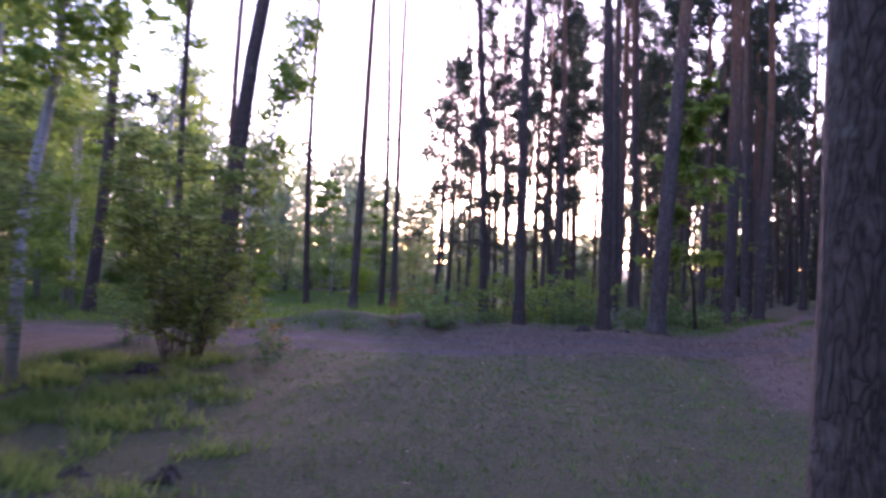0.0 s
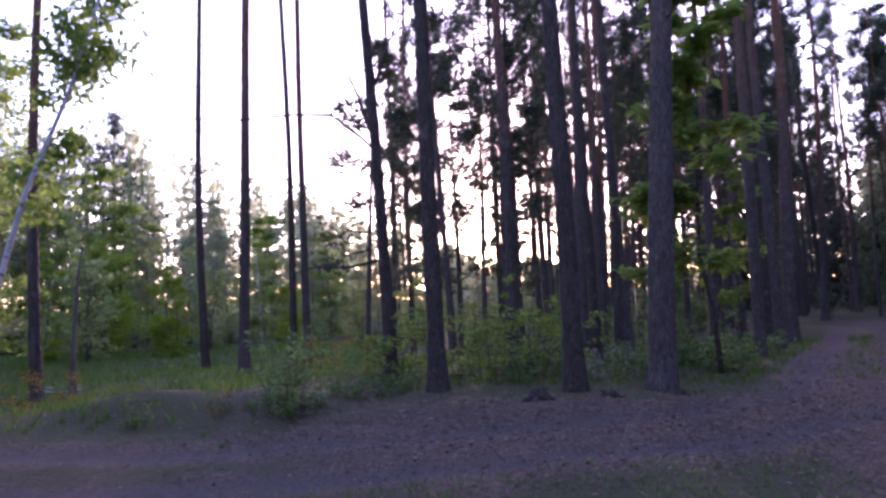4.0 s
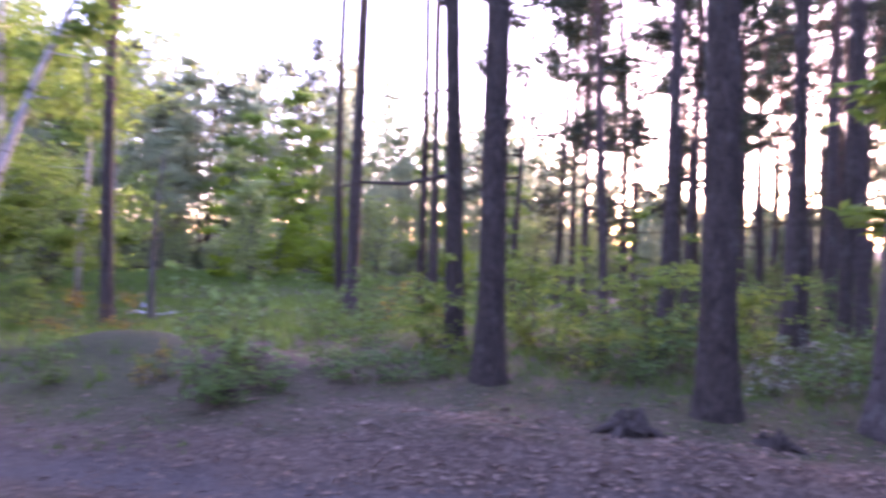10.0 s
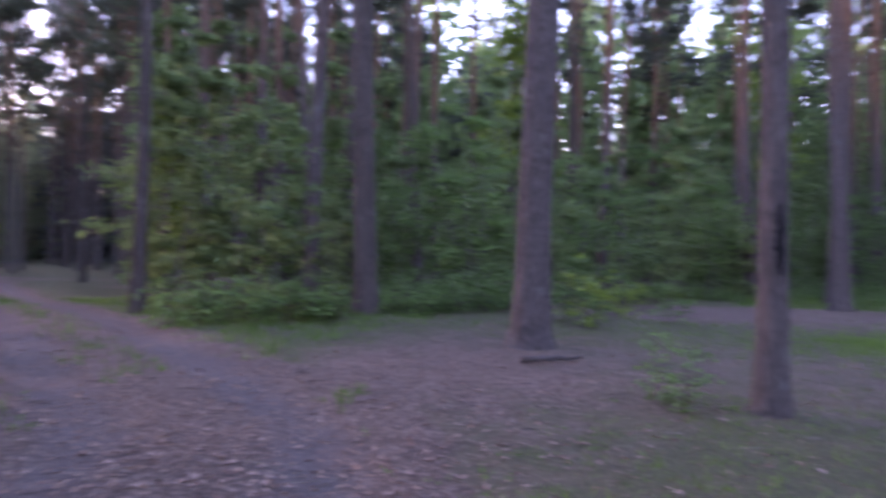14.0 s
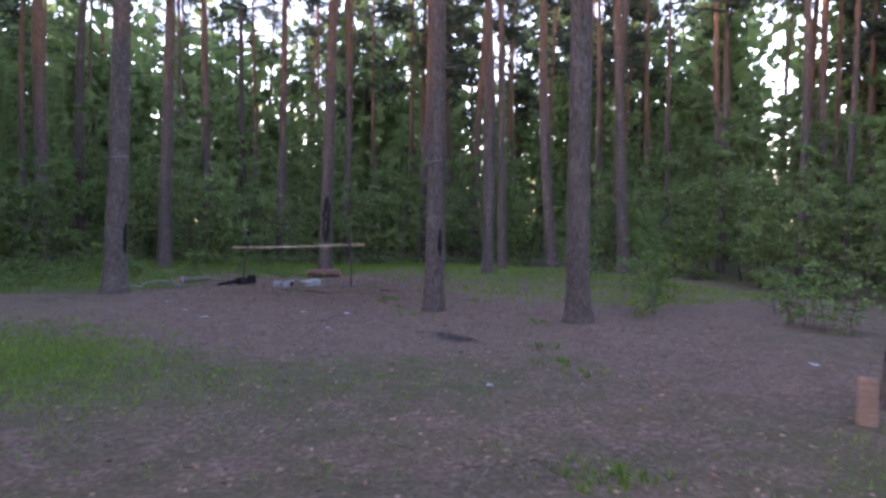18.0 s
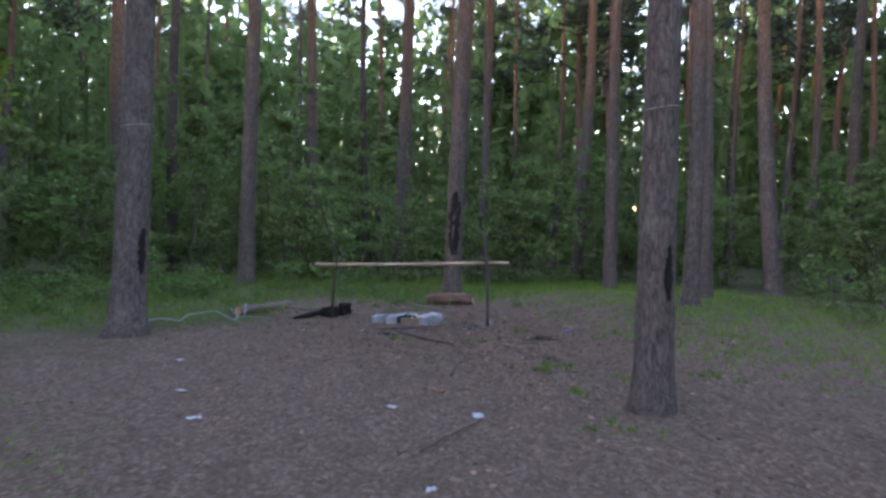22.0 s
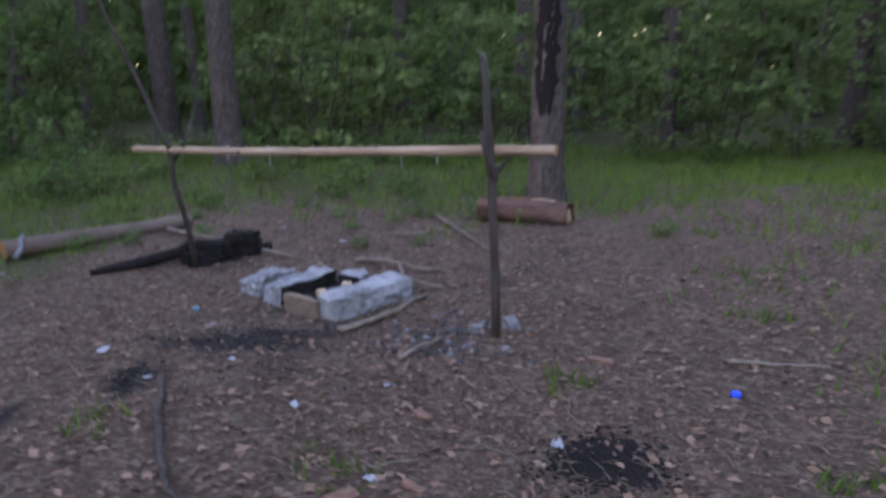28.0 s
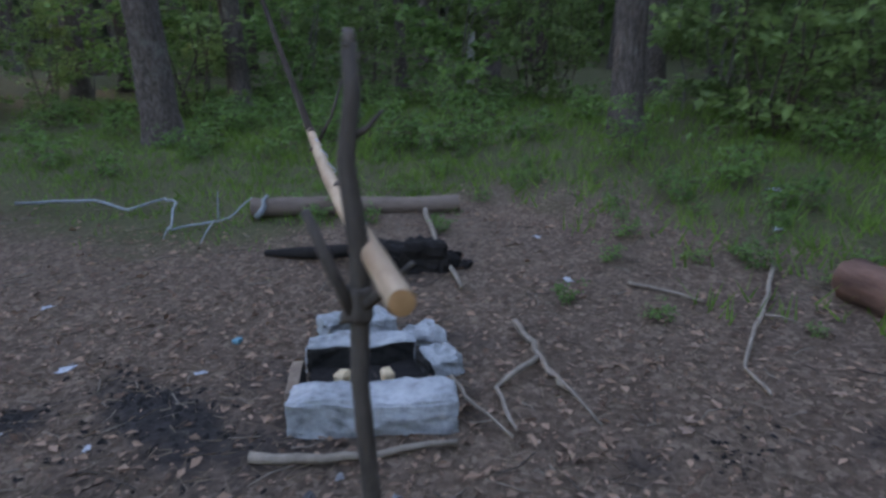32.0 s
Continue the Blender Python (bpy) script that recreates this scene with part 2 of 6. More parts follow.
def ground_material():
    m, nt, bsdf = material("forest_floor", 0.95)
    vec = coords(nt, (1, 1, 1), False)
    fine = noise_tex(nt, vec, 22, 8, 0.72)
    mid = noise_tex(nt, vec, 2.6, 5, 0.6)
    soil = ramp(nt, fine, [(0.3, (0.05, 0.032, 0.025)), (0.5, (0.15, 0.104, 0.073)), (0.72, (0.29, 0.208, 0.15))])
    soil = blend(nt, ramp(nt, mid, [(0.35, (0, 0, 0)), (0.7, (0.55, 0.55, 0.55))]), soil, (0.085, 0.055, 0.042))
    cell = node(nt, "ShaderNodeTexVoronoi", Scale=38.0, Randomness=1.0)
    bent = blend(nt, 0.05, vec, noise_vec(nt, vec, 30), "ADD")
    nt.links.new(bent, cell.inputs["Vector"])
    flake = ramp(nt, cell.outputs["Color"], [(0.15, (0.03, 0.02, 0.016)), (0.45, (0.115, 0.08, 0.058)), (0.7, (0.2, 0.142, 0.105)), (0.9, (0.36, 0.265, 0.2))])
    soil = blend(nt, 0.42, soil, flake)
    turf = ramp(nt, fine, [(0.3, (0.042, 0.044, 0.02)), (0.7, (0.12, 0.122, 0.055))])
    sand = ramp(nt, fine, [(0.3, (0.075, 0.057, 0.05)), (0.7, (0.172, 0.142, 0.12))])
    ga = nt.nodes.new("ShaderNodeAttribute")
    ga.attribute_name = "grass"
    ta = nt.nodes.new("ShaderNodeAttribute")
    ta.attribute_name = "track"
    edge = nt.nodes.new("ShaderNodeMath")
    edge.operation = "MULTIPLY_ADD"
    edge.inputs[1].default_value = 0.9
    edge.inputs[2].default_value = -0.45
    nt.links.new(mid, edge.inputs[0])

    def mask(attr):
        s = nt.nodes.new("ShaderNodeMath")
        s.operation = "ADD"
        nt.links.new(attr.outputs["Fac"], s.inputs[0])
        nt.links.new(edge.outputs[0], s.inputs[1])
        r = nt.nodes.new("ShaderNodeMapRange")
        r.inputs[1].default_value, r.inputs[2].default_value = 0.3, 0.7
        nt.links.new(s.outputs[0], r.inputs[0])
        return r.outputs[0]

    col = blend(nt, mask(ta), soil, sand)
    col = blend(nt, mask(ga), col, turf)
    sa = nt.nodes.new("ShaderNodeAttribute")
    sa.attribute_name = "soot"
    col = blend(nt, mask(sa), col, ramp(nt, fine, [(0.35, (0.012, 0.011, 0.011)), (0.7, (0.06, 0.052, 0.05))]))
    nt.links.new(col, bsdf.inputs["Base Color"])
    bump(nt, bsdf, fine, 0.9, 0.04)
    return m


GROUND = ground_material()


# ---- mesh helpers ----
class Geo:
    """Vertices and faces gathered for one mesh, with a material number for each face."""

    def __init__(self):
        self.v, self.f, self.m, self.n = [], [], [], 0

    def add(self, verts, faces, mat=0):
        verts = np.asarray(verts, float)
        self.v.append(verts)
        for fc in faces:
            self.f.append(tuple(int(i) + self.n for i in fc))
        self.m.extend([mat] * len(faces))
        self.n += len(verts)

    def mesh(self, name, mats, smooth=True):
        me = bpy.data.meshes.new(name)
        me.from_pydata(np.concatenate(self.v).tolist(), [], self.f)
        for mt in mats:
            me.materials.append(mt)
        me.polygons.foreach_set("material_index", self.m)
        me.polygons.foreach_set("use_smooth", [smooth] * len(self.f))
        me.update()
        return me


def part(name, geo, mats, parent, label="", smooth=True):
    ob = new(name, geo.mesh(name, mats if isinstance(mats, (list, tuple)) else [mats], smooth) if isinstance(geo, Geo) else geo)
    ob.parent = parent
    return tagged(ob, label) if label else ob


def tube(geo, pts, radii, sides=8, mat=0, cap=True, wobble=0.0, rng=None):
    pts = np.asarray(pts, float)
    n = len(pts)
    tang = np.gradient(pts, axis=0)
    tang /= np.linalg.norm(tang, axis=1)[:, None] + 1e-9
    ref = np.array([1.0, 0, 0]) if abs(tang[0][0]) < 0.8 else np.array([0, 1.0, 0])
    a = np.arange(sides) * 2 * np.pi / sides
    rings = []
    for p, t, r in zip(pts, tang, radii):
        u = np.cross(t, ref)
        u /= np.linalg.norm(u) + 1e-9
        w = np.cross(t, u)
        rr = r * (1 + (wobble * rng.normal(size=sides) if rng is not None and wobble else 0))
        rings.append(p + (np.cos(a) * rr)[:, None] * u + (np.sin(a) * rr)[:, None] * w)
    faces = [(i * sides + k, i * sides + (k + 1) % sides, (i + 1) * sides + (k + 1) % sides, (i + 1) * sides + k)
             for i in range(n - 1) for k in range(sides)]
    if cap:
        faces += [tuple(range(sides))[::-1], tuple((n - 1) * sides + k for k in range(sides))]
    geo.add(np.concatenate(rings), faces, mat)


def scatter(geo, centres, dirs, normals, length, width, mat=0, fold=0.15):
    """Diamond leaves: each has a base, two sides and a tip."""
    n = len(centres)
    dirs = dirs / (np.linalg.norm(dirs, axis=1)[:, None] + 1e-9)
    side = np.cross(dirs, normals)
    side /= np.linalg.norm(side, axis=1)[:, None] + 1e-9
    up = np.cross(side, dirs)
    length, width = np.broadcast_to(length, n)[:, None], np.broadcast_to(width, n)[:, None]
    v = np.stack([centres, centres + dirs * length * 0.45 + side * width * 0.5 + up * fold * width,
                  centres + dirs * length, centres + dirs * length * 0.45 - side * width * 0.5 + up * fold * width], 1).reshape(-1, 3)
    k = np.arange(n) * 4
    geo.add(v, np.stack([k, k + 1, k + 2, k + 3], 1), mat)


def blades(geo, base, tips, width, mat=0, rng=None):
    """Thin triangles from base to tip."""
    n = len(base)
    d = tips - base
    side = np.cross(d, rng.normal(size=(n, 3)))
    side /= np.linalg.norm(side, axis=1)[:, None] + 1e-9
    w = np.broadcast_to(width, n)[:, None] * 0.5
    v = np.stack([base - side * w, base + side * w, tips], 1).reshape(-1, 3)
    k = np.arange(n) * 3
    geo.add(v, np.stack([k, k + 1, k + 2], 1), mat)


def fuzz(x, y, s, seed=0.0):
    return noise.noise((x * s + seed, y * s - seed, seed))


# ---- the lie of the land ----
HEIGHTS = ((6.4, 1.95, 0.2), (9.0, 11.0, 0.2), (4.0, 3.0, 0.1), (-3.0, 3.0, 0.08), (1.36, 6.11, 0.32), (-1.04, 6.39, 0.32), (-1.85, 7.88, 0.52), (-6.1, 13.8, 0.15), (-8.77, 18.51, -0.18), (-7.33, 5.42, 0.17), (-9.18, 10.3, -0.03),
           (8.18, 4.38, 0.26), (9.65, 7.3, 0.42), (4.73, 9.35, 0.32), (11.2, -7.7, 0.03), (13.6, -6.6, 0.06), (6.0, -1.5, 0.12), (9.0, -3.0, 0.1),
           (25.6, -4.7, 0.25), (19.2, -12.1, 0.25), (19.0, -2.2, 0.06), (11.1, -5.2, -0.05), (18.5, -7.0, 0.0), (17.0, -8.0, 0.0), (21.0, -6.0, 0.0))
MOUNDS = ((-5.34, 6.74, 0.27, 1.3, 0.7), (-3.33, 6.06, 0.22, 0.9, 0.6), (-1.02, 4.79, 0.13, 0.9, 0.35), (0.78, 4.71, 0.1, 0.7, 0.35), (2.48, 4.92, 0.08, 0.6, 0.35))
TRACK = ((-14.13, 5.15), (-9.61, 4.0), (-6.11, 3.33), (-3.3, 2.96), (-0.6, 3.09), (2.09, 3.72), (4.08, 5.14), (5.65, 7.86), (8.0, 11.88), (11.63, 18.72), (17.0, 28.0))


def track_far(x, y):
    best = 99.0
    for (ax, ay), (bx, by) in zip(TRACK, TRACK[1:]):
        ux, uy = bx - ax, by - ay
        k = min(1, max(0, ((x - ax) * ux + (y - ay) * uy) / (ux * ux + uy * uy)))
        best = min(best, math.hypot(x - ax - k * ux, y - ay - k * uy))
    return best


def gz(x, y):
    s, w = 0.0, 0.12
    for a, b, z in HEIGHTS:
        k = math.exp(-((x - a) ** 2 + (y - b) ** 2) / 9.0)
        s, w = s + k * z, w + k
    z = s / w
    for a, b, h, wx, wy in MOUNDS:
        z += h * math.exp(-(((x - a) / wx) ** 2 + ((y - b) / wy) ** 2))
    r = math.hypot(x - 8, y)
    if r < 60:
        z += 0.05 * fuzz(x, y, 0.6) + 0.018 * fuzz(x, y, 2.6, 5.0)
    d = track_far(x, y) if r < 40 else 9
    if d < 1.6:
        z -= 0.05 * math.exp(-((abs(d - 0.65)) / 0.25) ** 2)
    return z + 0.012 * max(0, r - 45) * (1 if y > 0 else 0.3)


CAMP = (18.6, -6.4)


def grassy(x, y):
    """How green the ground is, 0 to 1."""
    g = 0.42 + 0.5 * fuzz(x, y, 0.22, 3.0)
    if x < -4 and y > 4.5:
        g += 0.5
    g += 0.25 * max(0, min(1, (math.hypot(x - 17, y + 5) - 9) / 5))
    c = math.hypot((x - CAMP[0] + 1.5) / 1.4, y - CAMP[1])
    g += 0.75 * max(0, min(1, (x - 19.4) / 1.4)) * max(0, min(1, (y + 4.7) / 0.8))
    g -= 0.75 * max(0, 1 - c / 7.0)
    g -= 0.35 * math.exp(-((x - 3.0) / 5.5) ** 4 - ((y - 4.7) / 1.6) ** 2)
    g += 0.16 * math.exp(-((x - 7.5) / 3.5) ** 2 - ((y + 4.6) / 1.8) ** 2)
    g += 0.4 * math.exp(-((x - 12.0) / 2.4) ** 2 - ((y + 0.2) / 1.3) ** 2)
    if y > 5.5 and 0.5 < x < 16:
        d = track_far(x, y)
        g += 0.5 * max(0, min(1, (d - 0.95) / 0.5)) * max(0, min(1, (y - 5.5) / 2)) if d < 4 else 0.3
    g += 0.4 * math.exp(-((x + 0.5) / 5) ** 4 - ((y + 3.2) / 3.2) ** 2)
    # the trodden line from the first bushes to the track
    k = min(1, max(0, ((x - 0.6) * 2.4 + (y + 6.0) * 8.5) / 78.0))
    g -= 0.55 * math.exp(-(((x - 0.6 - 2.4 * k) ** 2 + (y + 6.0 - 8.5 * k) ** 2) / 0.3))
    g += 0.6 * max(0, min(1, (x - 21.2) / 2.4)) if y > -9 else 0.25 * max(0, min(1, (x - 16) / 3))
    return g


# places where fire has blackened the soil: x, y, half widths, strength
SOOTY = ((17.53, -7.77, 0.22, 0.24, 0.8), (18.75, -6.35, 0.75, 0.55, 0.42), (18.9, -5.95, 0.18, 0.5, 0.5), (18.4, -5.7, 0.24, 0.14, 0.85), (18.85, -7.2, 0.5, 0.4, 0.3), (20.0, -6.5, 0.9, 0.6, 0.5),
         (20.8, -5.5, 0.5, 0.4, 0.6), (19.95, -7.75, 0.4, 0.13, 0.5), (20.6, -8.3, 0.45, 0.12, 0.48), (11.06, -5.18, 0.55, 0.3, 0.8), (15.9, -6.9, 0.35, 0.14, 0.6), (18.0, -5.3, 0.3, 0.12, 0.7))


def sooty(x, y):
    return sum(h * math.exp(-((x - a) / wx) ** 2 - ((y - b) / wy) ** 2) for a, b, wx, wy, h in SOOTY) if 10 < x < 24 and -12 < y < -3 else 0.0


def build_ground():
    near = np.concatenate([np.arange(-22, 16.49, 0.25), np.arange(16.5, 20.99, 0.1), np.arange(21, 34.01, 0.25)])
    far = np.array([38, 44, 52, 62, 76, 95, 120, 160, 220, 320, 500, 900, 1600, 2600.0])
    xs = np.concatenate([-22 - (far[::-1] - 34), near, far])
    ny = np.concatenate([np.arange(-20, -9.01, 0.25), np.arange(-9, -5.01, 0.1), np.arange(-5, 24.01, 0.25)])
    ys = np.concatenate([-20 - (far[::-1] - 34), ny, 24 + (far - 34)])
    nx, nyy = len(xs), len(ys)
    v, g, t, so = [], [], [], []
    for y in ys:
        for x in xs:
            v.append((x, y, gz(x, y)))
            d = track_far(x, y) if abs(x) < 40 and abs(y) < 40 else 9
            rut = math.exp(-((abs(d - 0.62)) / 0.3) ** 2)
            t.append(0.12 + 0.62 * rut if d < 2.2 else 0.0)
            so.append(sooty(x, y))
            g.append(grassy(x, y) - 0.7 * rut - (0.25 if d < 1.4 else 0))
    f = [(j * nx + i, j * nx + i + 1, (j + 1) * nx + i + 1, (j + 1) * nx + i) for j in range(nyy - 1) for i in range(nx - 1)]
    me = bpy.data.meshes.new("ground")
    me.from_pydata(v, [], f)
    me.materials.append(GROUND)
    for key, vals in (("grass", g), ("track", t), ("soot", so)):
        me.attributes.new(key, "FLOAT", "POINT").data.foreach_set("value", vals)
    me.polygons.foreach_set("use_smooth", [True] * len(f))
    tagged(new("ground", me), "brown forest floor of needles, leaf litter and thin grass", "ground", kind="structure")


build_ground()


# ---- trees ----
def root(name, label, category, group=""):
    return tagged(new(name), label, category, group)


def trunk_geo(rng, h, r, sides=12, sway=0.10, flare=0.42, tip=0.22):
    geo = Geo()
    zs = np.array([-0.25, -0.02, 0.08, 0.2, 0.4, 0.8, 1.5, 2.5, 4, 6, 8, 10.5, 13, 16, 20, 26])
    zs = np.append(zs[zs < h - 1], h)
    ph = rng.uniform(0, 6.28, 2)
    pts = np.stack([sway * (np.sin(zs * 0.35 + ph[0]) - np.sin(ph[0])), sway * (np.sin(zs * 0.3 + ph[1]) - np.sin(ph[1])), zs], 1)
    rad = r * (1 - (1 - tip) * np.clip(zs, 0, h) / h) + r * flare * np.exp(-np.clip(zs, 0, 9) / 0.22)
    tube(geo, pts, rad, sides, wobble=0.035, rng=rng)
    return geo, pts


def dead_limb(rng, length, r=0.02):
    geo = Geo()
    s = np.linspace(0, 1, 5)
    bend = rng.normal(size=2) * 0.12
    pts = np.stack([s * length, bend[0] * length * s ** 2, bend[1] * length * s ** 2 + 0.1 * length * s], 1)
    tube(geo, pts, r * (1 - 0.8 * s), 5)
    if length > 0.8:
        for k in (2, 3):
            e = pts[k] + length * 0.3 * np.array([0.7, rng.choice([-1, 1]) * 0.6, rng.normal() * 0.3])
            tube(geo, [pts[k], e], [r * 0.5, r * 0.12], 4)
    return geo


TRUNK = {}


def pine(seed, h, r, crown_at=0.6, boughs=20, spread=1.9, dead=6, bark=None, tufts=23, dead_from=0.2, blade=1.0, rays=6):
    rng = np.random.default_rng(seed)
    tree = root("pine_tree", "tall Scots pine with grey lower bark turning orange above", "pine tree", "pines of the forest")
    tg, pts = trunk_geo(rng, h, r)
    part("trunk", tg, bark or PINE_BARK, tree)
    TRUNK[seed] = (pts, r, h)

    def at(z):
        return np.array([np.interp(z, pts[:, 2], pts[:, k]) for k in range(3)])

    limb_meshes = [dead_limb(rng, ln).mesh("limb", [TWIG]) for ln in (0.35, 0.7, 1.3)]
    for k in range(dead):
        z = h * (dead_from + (crown_at - dead_from) * (k + rng.uniform(0.2, 0.9)) / dead)
        ob = part("limb", limb_meshes[rng.integers(3)], None, tree)
        ob.matrix_local = Matrix.Translation(at(z)) @ Euler((0, rng.uniform(-0.35, 0.3), rng.uniform(0, 6.28))).to_matrix().to_4x4()
    crown = Geo()
    cs, ds = [], []
    for k in range(boughs):
        u = (k + rng.uniform(0, 1)) / boughs
        z = h * (crown_at + (0.99 - crown_at) * u)
        ang = rng.uniform(0, 6.28)
        ln = spread * (1.05 - 0.72 * u) * rng.uniform(0.55, 1.25)
        rise = rng.uniform(-0.15, 0.55) + 0.3 * u
        s = np.linspace(0, 1, 5)
        d = np.array([math.cos(ang), math.sin(ang), 0])
        bp = at(z) + (s * ln)[:, None] * d + np.stack([0 * s, 0 * s, ln * (rise * s - 0.25 * s * s)], 1)
        bp[1:] += rng.normal(size=(4, 3)) * 0.06 * ln
        tube(crown, bp, 0.035 * (1 - 0.75 * s) * (0.6 + ln / 3), 3, mat=0, cap=False)
        m = int(tufts * rng.uniform(0.6, 1.3))
        w = rng.uniform(0.3, 1.05, m) ** 0.7
        c = np.stack([np.interp(w, s, bp[:, i]) for i in range(3)], 1) + rng.normal(size=(m, 3)) * np.array([0.24, 0.24, 0.2]) * (0.5 + ln * 0.35)
        cs.append(c)
        ds.append(np.broadcast_to(d * 0.6 + np.array([0, 0, 0.5]), (m, 3)))
    c, d = np.concatenate(cs), np.concatenate(ds)
    for _ in range(rays):
        heart = c + rng.normal(size=c.shape) * 0.07 * blade
        tip = heart + (d * 0.45 + rng.normal(size=c.shape) * np.array([0.85, 0.85, 0.55])) * blade * rng.uniform(0.12, 0.3, len(c))[:, None]
        blades(crown, heart - (tip - heart) * 0.25, tip, blade * (0.18 / rays) * rng.uniform(1.0, 2.5, len(c)), mat=1, rng=rng)
    part("crown", crown, [TWIG, NEEDLES], tree, "dark green needle clumps on crooked boughs", smooth=False)
    return tree


def broadleaf(seed, h, name, label, category, leaf, bark, stems=4, n=1500, size=0.09, spread=0.35, r=0.03, low=0.15, flat=0.5, group="", clump=0.13, lean=0.25):
    """A bush or young tree: stems, side shoots and layers of leaves along them."""
    rng = np.random.default_rng(seed)
    tree = root(name, label, category, group)
    shoots = []
    for k in range(stems):
        ang = 6.283 * (k + rng.uniform(0, 0.8)) / stems
        hh = h * rng.uniform(0.72, 1.0) if k else h
        out = (lean * hh * rng.uniform(0.4, 1.0)) if stems > 1 else 0.04 * hh
        s = np.linspace(0, 1, 7)
        base = np.array([math.cos(ang), math.sin(ang), 0]) * min(0.24, 0.02 + 0.05 * (stems > 1) + 0.02 * stems * (stems > 4))
        p = base + np.stack([math.cos(ang) * out * s ** 1.3, math.sin(ang) * out * s ** 1.3, hh * s - 0.12 * (1 - s)], 1)
        p[1:-1] += rng.normal(size=(5, 3)) * (0.018 if stems > 1 or h < 7 else 0.005) * hh
        g = Geo()
        tube(g, p, r * (1 - 0.85 * s) * rng.uniform(0.7, 1.1), 5 if stems > 1 else 8)
        part("stem" if stems > 1 else "trunk", g, bark, tree)
        for j in range(max(5, int(h * 3.4))):
            u = rng.uniform(low, 0.97)
            q = np.array([np.interp(u, s, p[:, i]) for i in range(3)])
            a2 = rng.uniform(0, 6.283)
            ln = spread * h * rng.uniform(0.35, 1.0) * (1.1 - 0.75 * u) * (0.55 + 0.45 * min(1, (u - low) * 5))
            e = q + np.array([math.cos(a2) * ln, math.sin(a2) * ln, ln * rng.uniform(-0.05, 0.55)])
            shoots.append((q, e))
    twigs = Geo()
    per = max(4, n // len(shoots))
    cs = []
    for q, e in shoots:
        tube(twigs, [q, (q + e) / 2 + rng.normal(size=3) * 0.03, e], [0.008 + r * 0.15, 0.006, 0.003], 3, cap=False)
        w = rng.uniform(0.25, 1.08, per)
        cs.append(q + (e - q) * w[:, None] + rng.normal(size=(per, 3)) * np.array([clump, clump, clump * 0.6]) * np.linalg.norm(e - q).clip(0.4, 2.0))
    c = np.concatenate(cs)
    m = len(c)
    d = rng.normal(size=(m, 3)) * np.array([1, 1, 0.35])
    d[:, 2] -= 0.25
    nrm = rng.normal(size=(m, 3)) * (1 - flat) + np.array([0, 0, 1.0]) * flat * 2
    sz = size * rng.uniform(0.6, 1.3, m)
    scatter(twigs, c, d, nrm, sz, sz * 0.62, mat=1)
    part("crown", twigs, [bark, leaf], tree, smooth=False)
    return tree


def put(x, y, turn=0.0, size=1.0, wide=None, tilt=(0.0, 0.0), sink=0.0):
    """A pose on the ground; tilt leans it towards +x and +y, in degrees."""
    w = wide or size
    return (Matrix.Translation((x, y, gz(x, y) - sink)) @ Euler((radians(-tilt[1]), radians(tilt[0]), 0)).to_matrix().to_4x4()
            @ Matrix.Rotation(turn, 4, "Z") @ Matrix.Diagonal((w, w, size, 1)))


def thing(proto, m, label="", group=""):
    ob = copy_thing(proto, m)
    return tagged(ob, label, "", group)


def drop(proto):
    for o in (*proto.children_recursive, proto):
        bpy.data.objects.remove(o)


rnd = random.Random(11)
PINES = [pine(1, 19, 0.17, 0.58, 22, 2.0), pine(2, 21, 0.18, 0.66, 20, 1.8, dead=8), pine(3, 17, 0.16, 0.55, 24, 2.2, dead=7),
         pine(4, 20, 0.17, 0.7, 18, 1.7, bark=DARK_BARK, dead=8), pine(5, 16, 0.15, 0.42, 26, 2.1, dead=5, tufts=32),
         pine(8, 19, 0.17, 0.56, 20, 2.2, tufts=30, dead=3, blade=1.35, rays=3), pine(9, 17, 0.16, 0.45, 22, 2.3, tufts=30, dead=3, blade=1.35, rays=3), pine(10, 9, 0.09, 0.27, 15, 1.7, tufts=26, dead=2, dead_from=0.1, rays=5)]
GROUPS = "pines of the forest"

